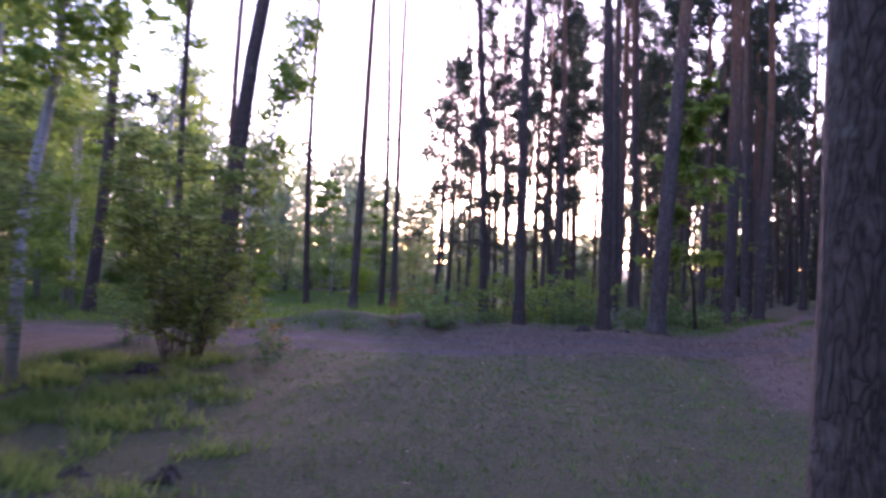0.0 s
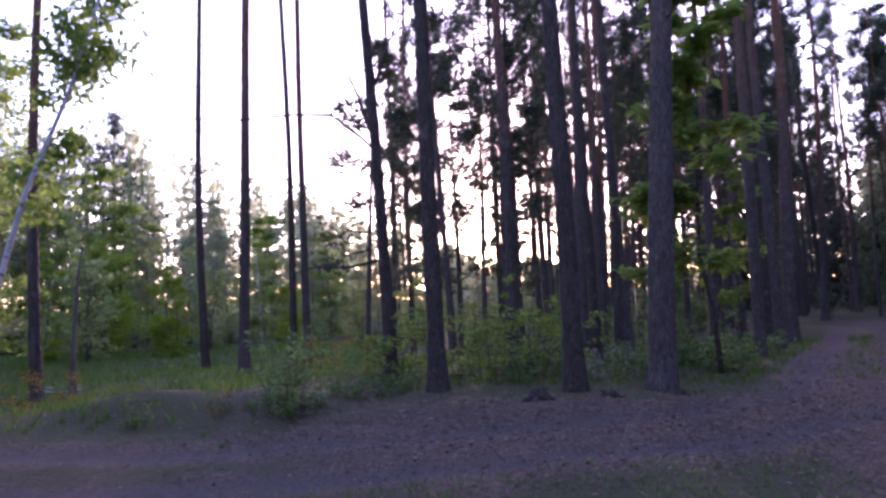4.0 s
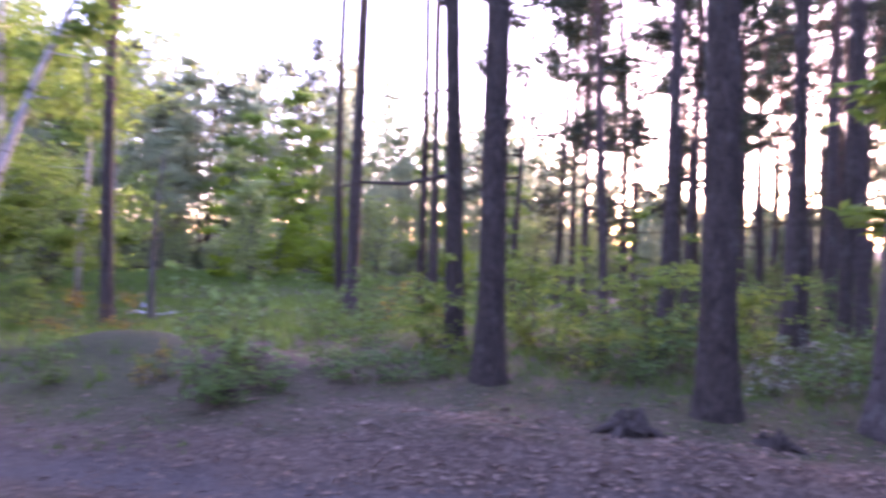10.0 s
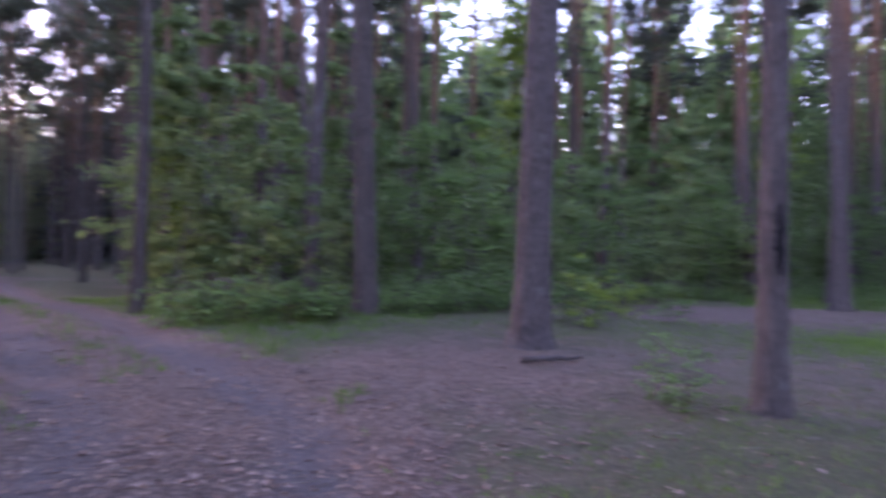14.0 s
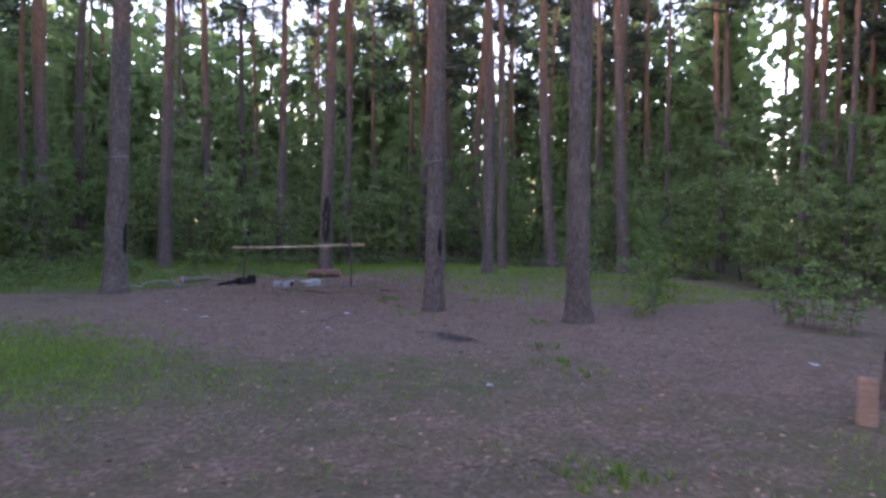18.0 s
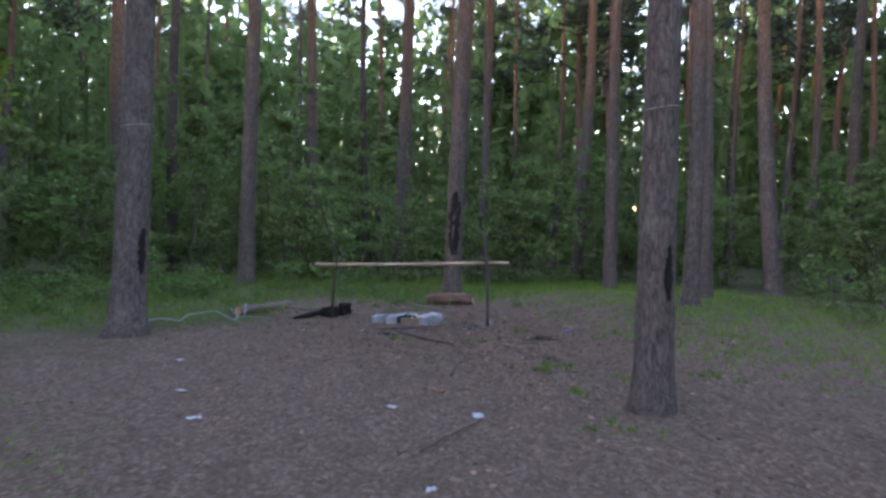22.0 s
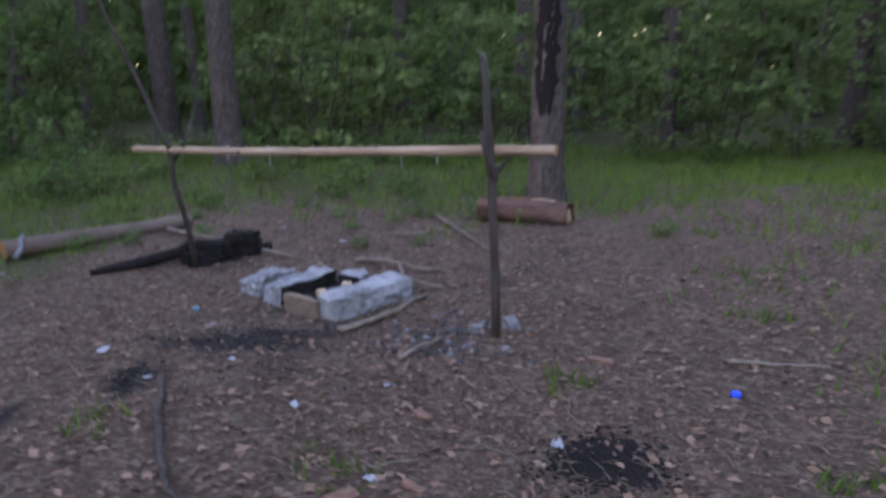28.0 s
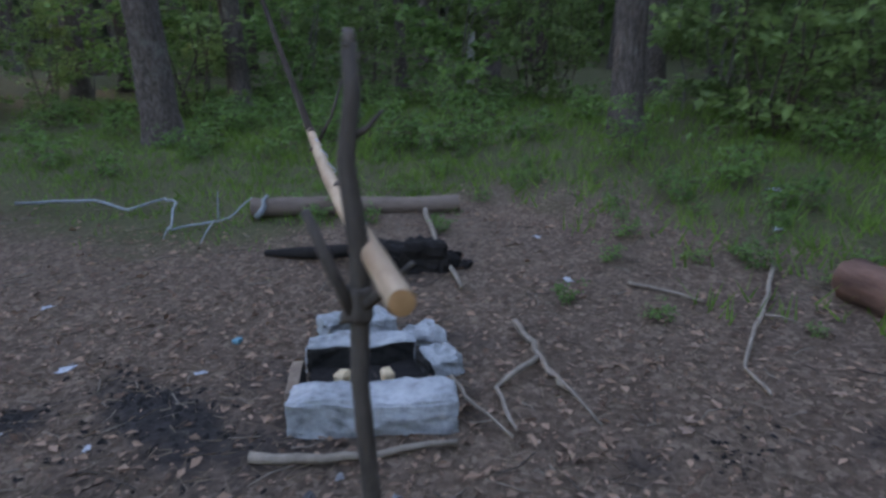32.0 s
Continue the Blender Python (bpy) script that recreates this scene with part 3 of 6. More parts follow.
# trunk positions: x, y, thickness at breast height, kind, lean in degrees, words that set it apart
NAMED = (
    (-1.01, 6.39, 0.26, 3, (0.6, 0), "slim dark pine at the edge of the clearing"),
    (0.84, 5.98, 0.28, 3, (-1.3, 0), "dark pine trunk beside a rotten stump"),
    (2.01, 6.03, 0.37, 1, (2.9, 0), "thick pine with a flared root at the track"),
    (-6.1, 13.8, 0.29, 1, (1.5, 0), "slim pine standing alone before the meadow"),
    (-8.75, 18.4, 0.26, 3, (0, 0), "slim pine standing in the meadow grass"),
    (-4.94, 15.65, 0.2, 1, (0.5, 0), "thin bare pine pole in the meadow"),
    (-5.44, 16.14, 0.17, 3, (-0.5, 0), "thin bare pine pole in the meadow"),
    (5.02, 10.15, 0.22, 0, (0, 0), "stout pine behind the young maple"),
    (6.11, 11.76, 0.22, 1, (0, 0), "straight pine beside the forest track"),
    (-7.7, 5.62, 0.44, 3, (5, 4.5), "leaning pine with a rough dark trunk"),
    (-9.18, 10.34, 0.24, 0, (0, 0.5), "red-barked pine at the meadow's edge"),
    (-9.95, 8.5, 0.2, 3, (0, 1), "small dark pine behind the leaning pine"),
    (-12.87, 9.56, 0.36, 3, (2, 0), "tall pine above the thicket"),
    (8.22, 4.34, 0.4, 1, (0, 0), "thick rough pine at the thicket's edge"),
    (6.4, 1.95, 0.21, 1, (2.0, 0), "slim grey pine with a scar low on its trunk"),
    (19.2, 0.35, 0.42, 1, (0, 0), "straight pine at the edge of the clearing"),
    (19.07, -2.23, 0.46, 0, (0.5, 0), "thick pine with a dark scar near its foot"),
    (13.64, -6.56, 0.34, 0, (0.6, 0.5), "pine with a burnt scar in the bark"),
    (11.2, -7.7, 0.38, 1, (0.6, 2.6), "pine at the clearing's edge with pale bark flakes"),
    (5.75, -6.1, 0.46, 1, (0, 0), "big pine trunk close beside the path"),
    (19.24, -12.07, 0.31, 0, (0.5, 1.2), "orange-topped pine beside another trunk"),
    (20.35, -13.5, 0.27, 1, (0.5, 0.6), "straight pine behind its orange neighbour"),
    (23.2, -13.1, 0.32, 1, (0, 0), "slim pine in tall grass"),
    (21.2, -16.4, 0.4, 0, (1.5, 1.5), "leaning pine in the undergrowth"),
    (25.35, -4.6, 0.37, 1, (0, 0), "straight grey pine behind the fallen log"),
    (22.1, 0.2, 0.46, 1, (-2.0, 1), "thick grey pine at the grass edge"),
    (22.6, -8.56, 0.37, 1, (-0.3, 0.0), "pine with a long black burn scar behind a short log"),
    (23.6, 6.7, 0.38, 1, (0, 0), "dark pine in the thicket"),
    (25.2, 8.2, 0.36, 3, (0, 0), "dark pine in the thicket"),
    (31.2, -1.95, 0.5, 1, (0, 0), "thick grey pine in the undergrowth"),
    (31.2, 2.2, 0.46, 1, (0, 0), "thick dark pine far back in the undergrowth"),
    (33.1, 2.1, 0.3, 3, (0, 0), "slim dark pine far back in the undergrowth"),
    (30.0, -7.1, 0.36, 0, (0, 0), "orange-barked pine in the thicket"),
    (27.6, -15.1, 0.4, 1, (0, 0), "grey pine in the thicket"),
    (2.02, 10.72, 0.21, 3, (-0.5, 0), "dark pine in the stand"),
    (0.32, 10.63, 0.2, 0, (0, 0), "slim pine against the evening sky"),
    (2.9, 12.73, 0.22, 3, (0, 0), "slim pine in the stand"),
    (6.29, 13.27, 0.27, 1, (0, 0), "straight pine beside the track"),
    (9.01, 11.09, 0.23, 3, (0, 0), "slim pine on the track's far side"),
    (11.03, 9.21, 0.28, 1, (0, 0), "pine rising from the hazel thicket"),
    (12.44, 8.93, 0.32, 0, (0.8, 0), "pine rising from the hazel thicket"),
    (9.69, 7.29, 0.34, 3, (0, 0), "pine with a dark trunk in the thicket"),
    (2.19, 13.22, 0.24, 1, (0.5, 0), "straight pine in the stand"),
    (3.35, 16.73, 0.25, 0, (0, 0), "pine in the stand"),
    (3.48, 14.24, 0.25, 1, (-2, 0), "slim pine in the stand"),
    (1.4, 21.81, 0.3, 0, (0, 0), "pine against the sunset glow"),
    (0.79, 22.41, 0.26, 3, (0, 0), "slim pine against the sunset glow"),
    (7.97, 15.28, 0.36, 1, (0, 0), "pine in the stand"),
    (-3.2, 21.77, 0.16, 3, (1, 0), "thin pine pole before the meadow"),
    (-1.09, 20.79, 0.18, 3, (-2, 0), "thin crooked pine in the bushes"),
    (-0.9, 14.2, 0.17, 4, (-1, 0), "young pine with a low crown against the sunset"),
    (0.6, 17.5, 0.2, 4, (0, 0), "young pine with a low crown against the sunset"),
    (-2.3, 19.0, 0.18, 4, (1, 0), "young pine with a low crown against the sunset"),
    (1.9, 20.0, 0.22, 4, (0, 0), "branchy pine against the sunset glow"),
    (0.2, 25.5, 0.24, 4, (0, 0), "branchy pine against the sunset glow"),
    (-1.5, 15.8, 0.18, 7, (-1, 0), "young pine with flat dark boughs against the sunset"),
    (-0.75, 19.2, 0.2, 7, (1, 0), "young pine with flat dark boughs against the sunset"),
    (-3.5, 17.2, 0.17, 7, (2, 0), "young pine with flat dark boughs against the sunset"),
    (1.1, 18.4, 0.19, 7, (0, 0), "young pine with flat dark boughs against the sunset"),
    (2.6, 23.0, 0.22, 7, (0, 0), "young pine with flat dark boughs against the sunset"),
    (-1.81, 7.84, 0.2, 3, (-3.0, 0), "crooked slim pine with long bare limbs"),
    (-0.32, -6.50, 0.38, 3, (0, 0), "dark pine trunk close beside the path"),
)
STANDING = {}
for x, y, dia, kind, tilt, words in NAMED:
    proto = PINES[kind]
    base = (0.17, 0.18, 0.16, 0.17, 0.15, 0.17, 0.16, 0.09)[kind]
    w = max(0.62, dia / 2 / base)
    turn = rnd.uniform(0, 6.28)
    STANDING[(x, y)] = (thing(proto, put(x, y, turn, rnd.uniform(0.92, 1.08), w, tilt), words), kind + 1, turn)

taken = [(x, y) for x, y, *_ in NAMED]
EYES = ((-1.95, -9.7), (-0.6, -3.0), (0.3, -1.0), (0.3, 0.5), (0.9, 1.7), (1.1, 2.0), (2.7, 0.7), (6.4, -1.5), (10.0, -3.1), (14.0, -5.7), (16.0, -7.8), (17.9, -8.7))


def free(x, y, gap):
    if any((x - a) ** 2 + (y - b) ** 2 < gap * gap for a, b in taken):
        return False
    return all((x - a) ** 2 + (y - b) ** 2 > 9 for a, b in EYES)


def stand(count, inside, gap, pick, thick, words, sizes=(0.9, 1.12)):
    made = tries = 0
    while made < count and tries < count * 60:
        tries += 1
        x, y = rnd.uniform(-75, 75), rnd.uniform(-65, 75)
        if inside(x, y) and free(x, y, gap):
            taken.append((x, y))
            k = rnd.choice(pick)
            thing(PINES[k], put(x, y, rnd.uniform(0, 6.28), rnd.uniform(*sizes), rnd.uniform(*thick), (rnd.gauss(0, 1), rnd.gauss(0, 1))), words)
            made += 1


def far_pines(count, inside, gap, pick, thick, words, sizes=(0.9, 1.12)):
    """Distant pines gathered into one mesh."""
    g = Geo()
    made = tries = 0
    while made < count and tries < count * 60:
        tries += 1
        x, y = rnd.uniform(-75, 75), rnd.uniform(-65, 75)
        if not (inside(x, y) and free(x, y, gap)):
            continue
        taken.append((x, y))
        made += 1
        m = np.array(put(x, y, rnd.uniform(0, 6.28), rnd.uniform(*sizes), rnd.uniform(*thick), (rnd.gauss(0, 1), rnd.gauss(0, 1))))
        for ob in PINES[rnd.choice(pick)].children:
            if ob.name.startswith("limb"):
                continue
            me = ob.data
            v = np.empty(len(me.vertices) * 3)
            me.vertices.foreach_get("co", v)
            v = v.reshape(-1, 3) @ m[:3, :3].T + m[:3, 3]
            crown = len(me.materials) > 1
            base = g.n
            g.v.append(v)
            g.n += len(v)
            g.f.extend([tuple(i + base for i in p.vertices) for p in me.polygons])
            g.m.extend([p.material_index + 1 if crown else 0 for p in me.polygons])
    tagged(new("far_pines", g.mesh("far_pines", [PINE_BARK, TWIG, NEEDLES], False)), words, "pine trees", kind="stuff")


def bearing(x, y, ox=0.6, oy=1.0):
    """Degrees to the right of +y, and the distance, from a place on the path."""
    return math.degrees(math.atan2(x - ox, y - oy)), math.hypot(x - ox, y - oy)


def north_stand(x, y):
    b, d = bearing(x, y)
    return 9.5 < b < 62 and 15 < d < 58 and track_far(x, y) > 2.6 and not (b < 14 and d < 24)


def far_stand(x, y):
    b, d = bearing(x, y)
    return 10 < b < 75 and 50 < d < 78


def east_stand(x, y):
    return x > 23.5 and -45 < y < 16 and math.hypot(x - 18, y + 6) > 10 and math.hypot(x - 18, y + 6) < 42


def south_stand(x, y):
    return -12 < x < 24 and -45 < y < -16


def behind_stand(x, y):
    return -30 < x < 4 and -36 < y < -13


def west_stand(x, y):
    b, d = bearing(x, y)
    return -92 < b < -27 and 46 < d < 66


def glow_stand(x, y):
    b, d = bearing(x, y)
    return -9 < b < 36 and 13 < d < 40 and track_far(x, y) > 2.6 and not (-2 < b < 8 and d < 17)


stand(30, glow_stand, 1.7, (4, 4, 2), (0.5, 0.85), "branchy pine with a low crown in the evening stand", (0.62, 1.0))
far_pines(32, lambda x, y: 4 < bearing(x, y)[0] < 44 and 26 < bearing(x, y)[1] < 52 and track_far(x, y) > 2.6, 1.5, (5, 6, 3), (0.5, 0.9), "thin pines deep in the evening stand", (0.75, 1.05))
far_pines(26, lambda x, y: 3 < bearing(x, y)[0] < 15 and 25 < bearing(x, y)[1] < 50 and track_far(x, y) > 2.6, 1.3, (5, 3, 3), (0.45, 0.8), "thin pine poles against the sunset glow", (0.8, 1.1))
stand(115, north_stand, 1.9, (0, 1, 2, 3, 5, 5), (0.6, 1.1), "straight pine in the dense evening stand")
far_pines(40, far_stand, 2.2, (5, 6), (0.9, 1.5), "far pine in the dense stand")
stand(86, east_stand, 2.2, (0, 0, 1, 5, 6, 3), (0.7, 1.2), "pine trunk rising out of the green undergrowth")
stand(30, lambda x, y: south_stand(x, y) and y > -30, 2.2, (0, 5, 6, 5), (0.7, 1.2), "pine in the forest south of the clearing")
far_pines(36, lambda x, y: south_stand(x, y) and y < -29, 2.2, (5, 6), (0.8, 1.2), "far pines south of the clearing")
far_pines(18, behind_stand, 3.0, (5, 6), (0.8, 1.2), "pine behind the start of the path")
far_pines(40, west_stand, 2.2, (6, 4, 6), (1.1, 1.6), "dark pine in the treeline beyond the meadow", (0.72, 1.05))
far_pines(16, lambda x, y: -27 < bearing(x, y)[0] < -14 and 50 < bearing(x, y)[1] < 66, 2.2, (6, 4, 6), (0.8, 1.2), "low dark pines in the treeline near the sunset", (0.42, 0.66))


# ---- bushes, young trees, birches ----
THICKET = "leafy undergrowth"
SAP = [broadleaf(21, 4.6, "sapling", "slender young tree with dark green leaves", "sapling", LEAVES, GREY_BARK, 2, 1500, 0.15, 0.3, 0.03, 0.08, group=THICKET),
       broadleaf(22, 5.4, "sapling", "tall young broadleaf tree in the thicket", "sapling", LEAVES, GREY_BARK, 1, 1450, 0.155, 0.27, 0.04, 0.1, group=THICKET),
       broadleaf(23, 3.4, "hazel_bush", "dense hazel bush with many stems", "bush", LEAVES, TWIG, 6, 1650, 0.135, 0.32, 0.018, 0.05, group=THICKET, lean=0.3),
       broadleaf(24, 4.2, "sapling", "young rowan with fresh green leaves", "sapling", HERB, GREY_BARK, 3, 1500, 0.14, 0.3, 0.022, 0.06, group=THICKET)]
HAZEL = broadleaf(25, 3.9, "hazel_bush", "big hazel bush with a sheaf of brown stems", "bush", LEAVES_OLIVE, TWIG, 24, 8600, 0.1, 0.27, 0.011, 0.12, lean=0.42)
MAPLE = [broadleaf(26, 5.2, "young_maple", "round young maple with bright green leaves", "tree", LEAVES_BRIGHT, GREY_BARK, 3, 6000, 0.13, 0.36, 0.04, 0.03, flat=0.1, lean=0.12, group="young trees of the meadow"),
         broadleaf(27, 4.2, "young_maple", "bright yellow-green young maple in the meadow", "tree", LEAVES_BRIGHT, GREY_BARK, 1, 4200, 0.11, 0.28, 0.04, 0.04, flat=0.1, group="young trees of the meadow")]
WILLOW = [broadleaf(28, 6.0, "willow", "grey-green willow bush at the meadow's edge", "tree", LEAVES_PALE, GREY_BARK, 4, 2300, 0.17, 0.26, 0.05, 0.06, flat=0.1, lean=0.14, group="young trees of the meadow"),
          broadleaf(29, 7.5, "young_birch", "young birch with pale green leaves", "tree", LEAVES_BIRCH, BIRCH_BARK, 1, 2800, 0.165, 0.22, 0.06, 0.1, group="young trees of the meadow", clump=0.2)]
BIRCH = [broadleaf(30, 13.5, "birch_tree", "tall birch with white, black-flecked bark", "birch", LEAVES_BIRCH, BIRCH_BARK, 1, 3600, 0.22, 0.17, 0.11, 0.28, clump=0.22, flat=0.2)]
BIRCH_FULL = broadleaf(39, 13.0, "birch_tree", "tall leafy birch with light green leaves", "birch", LEAVES_BIRCH, BIRCH_BARK, 1, 7500, 0.15, 0.2, 0.1, 0.1, clump=0.2, flat=0.05)
# the first far tree has haze mixed into its leaf colour
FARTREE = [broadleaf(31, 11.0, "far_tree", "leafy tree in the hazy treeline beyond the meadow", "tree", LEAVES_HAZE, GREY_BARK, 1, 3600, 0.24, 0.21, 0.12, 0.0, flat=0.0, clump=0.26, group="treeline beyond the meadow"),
           broadleaf(32, 11.0, "far_tree", "green birch in the treeline beyond the meadow", "tree", LEAVES_BIRCH, GREY_BARK, 1, 3600, 0.235, 0.19, 0.12, 0.0, flat=0.0, clump=0.26, group="treeline beyond the meadow")]
LOW = [broadleaf(33, 1.15, "low_bush", "low green bush among the pines", "bush", HERB, TWIG, 6, 420, 0.085, 0.42, 0.008, 0.05, group="low bushes"),
       broadleaf(34, 0.62, "herb_clump", "clump of broad-leaved herbs on the forest floor", "herb", HERB, TWIG, 6, 190, 0.1, 0.5, 0.004, 0.05, group="herbs"),
       broadleaf(35, 1.5, "low_bush", "yellow-green bush catching the evening light", "bush", LEAVES_BIRCH, TWIG, 5, 620, 0.09, 0.4, 0.01, 0.05, group="low bushes"),
       broadleaf(36, 0.8, "pale_shrub", "small shrub with pale silvery leaves", "bush", HERB_PALE, TWIG, 5, 200, 0.07, 0.45, 0.006, 0.1)]
YELLOW = broadleaf(37, 0.85, "low_bush", "low bush with yellowed leaves", "bush", LEAVES_YELLOW, TWIG, 5, 260, 0.06, 0.45, 0.006, 0.1)
YOUNG = broadleaf(38, 6.2, "young_maple", "thin young maple with leaves in flat layers", "tree", LEAVES_BIRCH, DARK_BARK, 1, 2800, 0.22, 0.34, 0.055, 0.28, flat=0.85, clump=0.13)
SNAG = pine(6, 7.5, 0.1, 0.97, 1, 0.3, dead=9, bark=GREY_BARK, tufts=1, dead_from=0.15)

thing(HAZEL, put(-6.34, 0.29, 0.4, 1.0))
thing(YOUNG, put(3.38, 7.64, 2.0, 1.0, 1.0, (-1.5, 0)))
for x, y, s, w in ((7.0, 16.2, 0.8, 0.9), (11.6, 13.4, 0.7, 0.8)):
    thing(YOUNG, put(x, y, x * 3.1, s, s * w), "young broadleaf tree under the tall pines")
thing(HAZEL, put(-9.36, -1.3, 2.0, 1.15), "dense hazel bush beside a larger one")
thing(HAZEL, put(-7.23, -3.68, 4.0, 0.8), "hazel bush near the start of the path")
thing(MAPLE[1], put(-6.72, 4.93, 1.0, 0.22), "small green bush at the foot of the leaning pine")
for x, y, s, k in ((-10.89, 1.28, 1.25, 1), (-12.26, -1.13, 1.3, 0), (-13.69, 1.86, 1.2, 0), (-14.86, -1.56, 1.4, 1), (-11.63, -3.92, 1.2, 0), (-16.28, 0.63, 1.4, 1), (-17.61, 3.21, 1.3, 0),
                   (-9.41, -5.9, 1.0, 0), (-12.9, -6.94, 1.3, 1)):
    thing(WILLOW[k], put(x, y, x * 3, s * 1.0, s * 0.95), "leafy young tree in the thicket west of the path")
for x, y, s, k, lab in ((-17.9, 25.2, 1.12, 1, ""), (-17.3, 28.6, 1.2, 0, ""), (-17.2, 8.6, 1.15, 0, "rounded bright green maple behind the birches"), (-12.2, 24.6, 0.82, 1, ""), (-13.6, 27.0, 0.8, 0, ""), (-8.2, 27.0, 0.66, 0, "")):
    thing(MAPLE[k], put(x, y, x * 2, s), lab)
for x, y, s, k in ((-13.6, 6.1, 0.46, 0), (-15.9, 13.4, 0.75, 1), (-17.24, 16.12, 0.95, 0), (-18.69, 11.6, 0.9, 1), (-20.16, 8.09, 1.0, 0), (-15.32, 23.64, 0.9, 0), (-9.35, 26.7, 0.8, 1), (-5.37, 28.74, 0.65, 0),
                   (-2.84, 25.77, 0.5, 0), (-18.78, 20.1, 1.0, 1), (-21.25, 16.58, 1.0, 0), (-12.37, 28.67, 0.85, 0)):
    thing(WILLOW[k], put(x, y, x * 2.3, s * (1.3 if y < 14 else 1.0), s * 1.15))
for x, y, s, tilt, lab in ((-12.24, 4.03, 0.95, (0.5, 0), "slim white birch at the thicket's edge"), (-13.31, 3.56, 0.95, (-0.5, 0), "slim white birch beside another"),
                           (-7.55, -1.78, 0.9, (1.5, 1.0), "birch leaning over the bushes by the path"), (21.5, 8.8, 1.0, (0, 0), "pale birch trunk in the thicket"), (30.0, 1.8, 1.0, (0, 0), "pale birch trunk in the thicket")):
    thing(BIRCH[0], put(x, y, x, s, s * 0.9, tilt), lab)
for x, y, s, w, lab in ((-12.2, 12.5, 0.82, 1.5, "leafy birch between the leaning pine and the meadow"), (-15.4, 12.9, 1.05, 1.5, "tall leafy birch behind the leaning pine"),
                        (-17.5, 14.6, 1.1, 1.5, "tall leafy birch at the meadow's western edge"), (-13.8, 10.4, 0.62, 1.6, "small leafy birch beside the meadow"), (-18.6, 11.4, 1.15, 1.5, "tall leafy birch in the western thicket")):
    thing(BIRCH_FULL, put(x, y, x * 1.7, s, s * w * 0.75), lab)
thing(BIRCH[0], put(-8.05, 6.3, 1.0, 0.85, 0.6, (10, 15.5)), "thin birch leaning far over beside the leaning pine")
thing(SNAG, put(-8.89, 11.11, 0.5, 0.42, 0.7, (4, 0)), "broken dead tree stub beside the red-barked pine")
for x, y, k, s in ((-2.88, 5.2, 0, 0.98), (-2.34, 6.67, 0, 0.6), (-1.75, 7.18, 2, 0.75), (-0.35, 7.6, 2, 0.95), (0.34, 8.4, 2, 1.1), (-1.06, 8.69, 2, 1.1), (-2.16, 8.18, 2, 0.8), (1.33, 9.21, 2, 0.9), (-3.55, 7.96, 0, 0.7),
                   (-3.47, 9.36, 0, 0.9), (1.85, 7.42, 3, 0.7), (1.26, 7.01, 3, 0.5), (1.64, 8.22, 3, 0.6), (-0.04, 7.0, 0, 0.6), (2.83, 9.23, 0, 0.7), (-5.77, 9.14, 0, 0.7), (0.82, 10.01, 2, 1.0), (-1.78, 10.38, 2, 1.0),
                   (-8.75, 7.31, 0, 0.7), (-10.07, 9.49, 2, 0.8), (-10.74, 6.69, 0, 0.8), (-4.73, 5.15, 0, 0.5), (-6.59, 1.93, 0, 0.6), (-5.39, 1.44, 2, 0.35), (-4.97, -0.05, 0, 0.6), (-7.69, 1.62, 0, 0.9),
                   (6.2, 2.61, 0, 0.55), (10.49, 4.21, 2, 0.7), (11.08, 4.81, 0, 0.9), (12.49, 3.33, 0, 0.7), (13.29, 4.14, 2, 0.6), (11.1, -9.0, 2, 0.4),
                   (9.2, -10.5, 0, 0.9), (8.5, -10.3, 0, 1.0), (10.2, -11.8, 0, 0.9), (12.9, -11.9, 2, 0.9), (14.4, -12.6, 0, 0.9), (16.6, -13.4, 0, 1.0), (18.2, -14.4, 0, 1.0)):
    thing(LOW[k], put(x, y, x * 5 + y, s))
for x, y, s in ((-8.36, 8.61, 1.0), (-8.17, 9.61, 0.9), (-3.75, 5.35, 0.5), (-4.19, 11.76, 1.2), (-3.61, 12.76, 1.2), (-7.12, 4.72, 0.6), (-5.29, 1.74, 0.7)):
    thing(YELLOW, put(x, y, x, s))
thing(SAP[3], put(11.3, -9.6, 0.3, 0.5, 0.36), "thin young maple at the clearing's edge")
thing(SAP[3], put(12.0, -10.3, 2.3, 0.42, 0.4), "thin young maple at the clearing's edge")
for k in range(34):
    x, y = rnd.uniform(20.5, 25.0), rnd.uniform(-2.0, 4.0)
    if free(x, y, 0.35):
        thing(LOW[1], put(x, y, k, rnd.uniform(0.5, 0.9)))
for k in range(46):
    x, y = rnd.uniform(20.9, 23.6), rnd.uniform(-10.5, -2.5)
    if free(x, y, 0.35):
        thing(LOW[1], put(x, y, k, rnd.uniform(0.14, 0.32)))
for k, (x, y) in enumerate(((-2.55, 5.35), (-2.1, 5.75), (-2.9, 5.1), (-1.75, 6.0), (-2.35, 5.95), (-1.5, 6.4), (-3.0, 5.6), (-2.7, 4.85))):
    thing(LOW[1], put(x, y, k, 0.45 + 0.06 * (k % 4)), "fresh green herbs at the edge of the track")
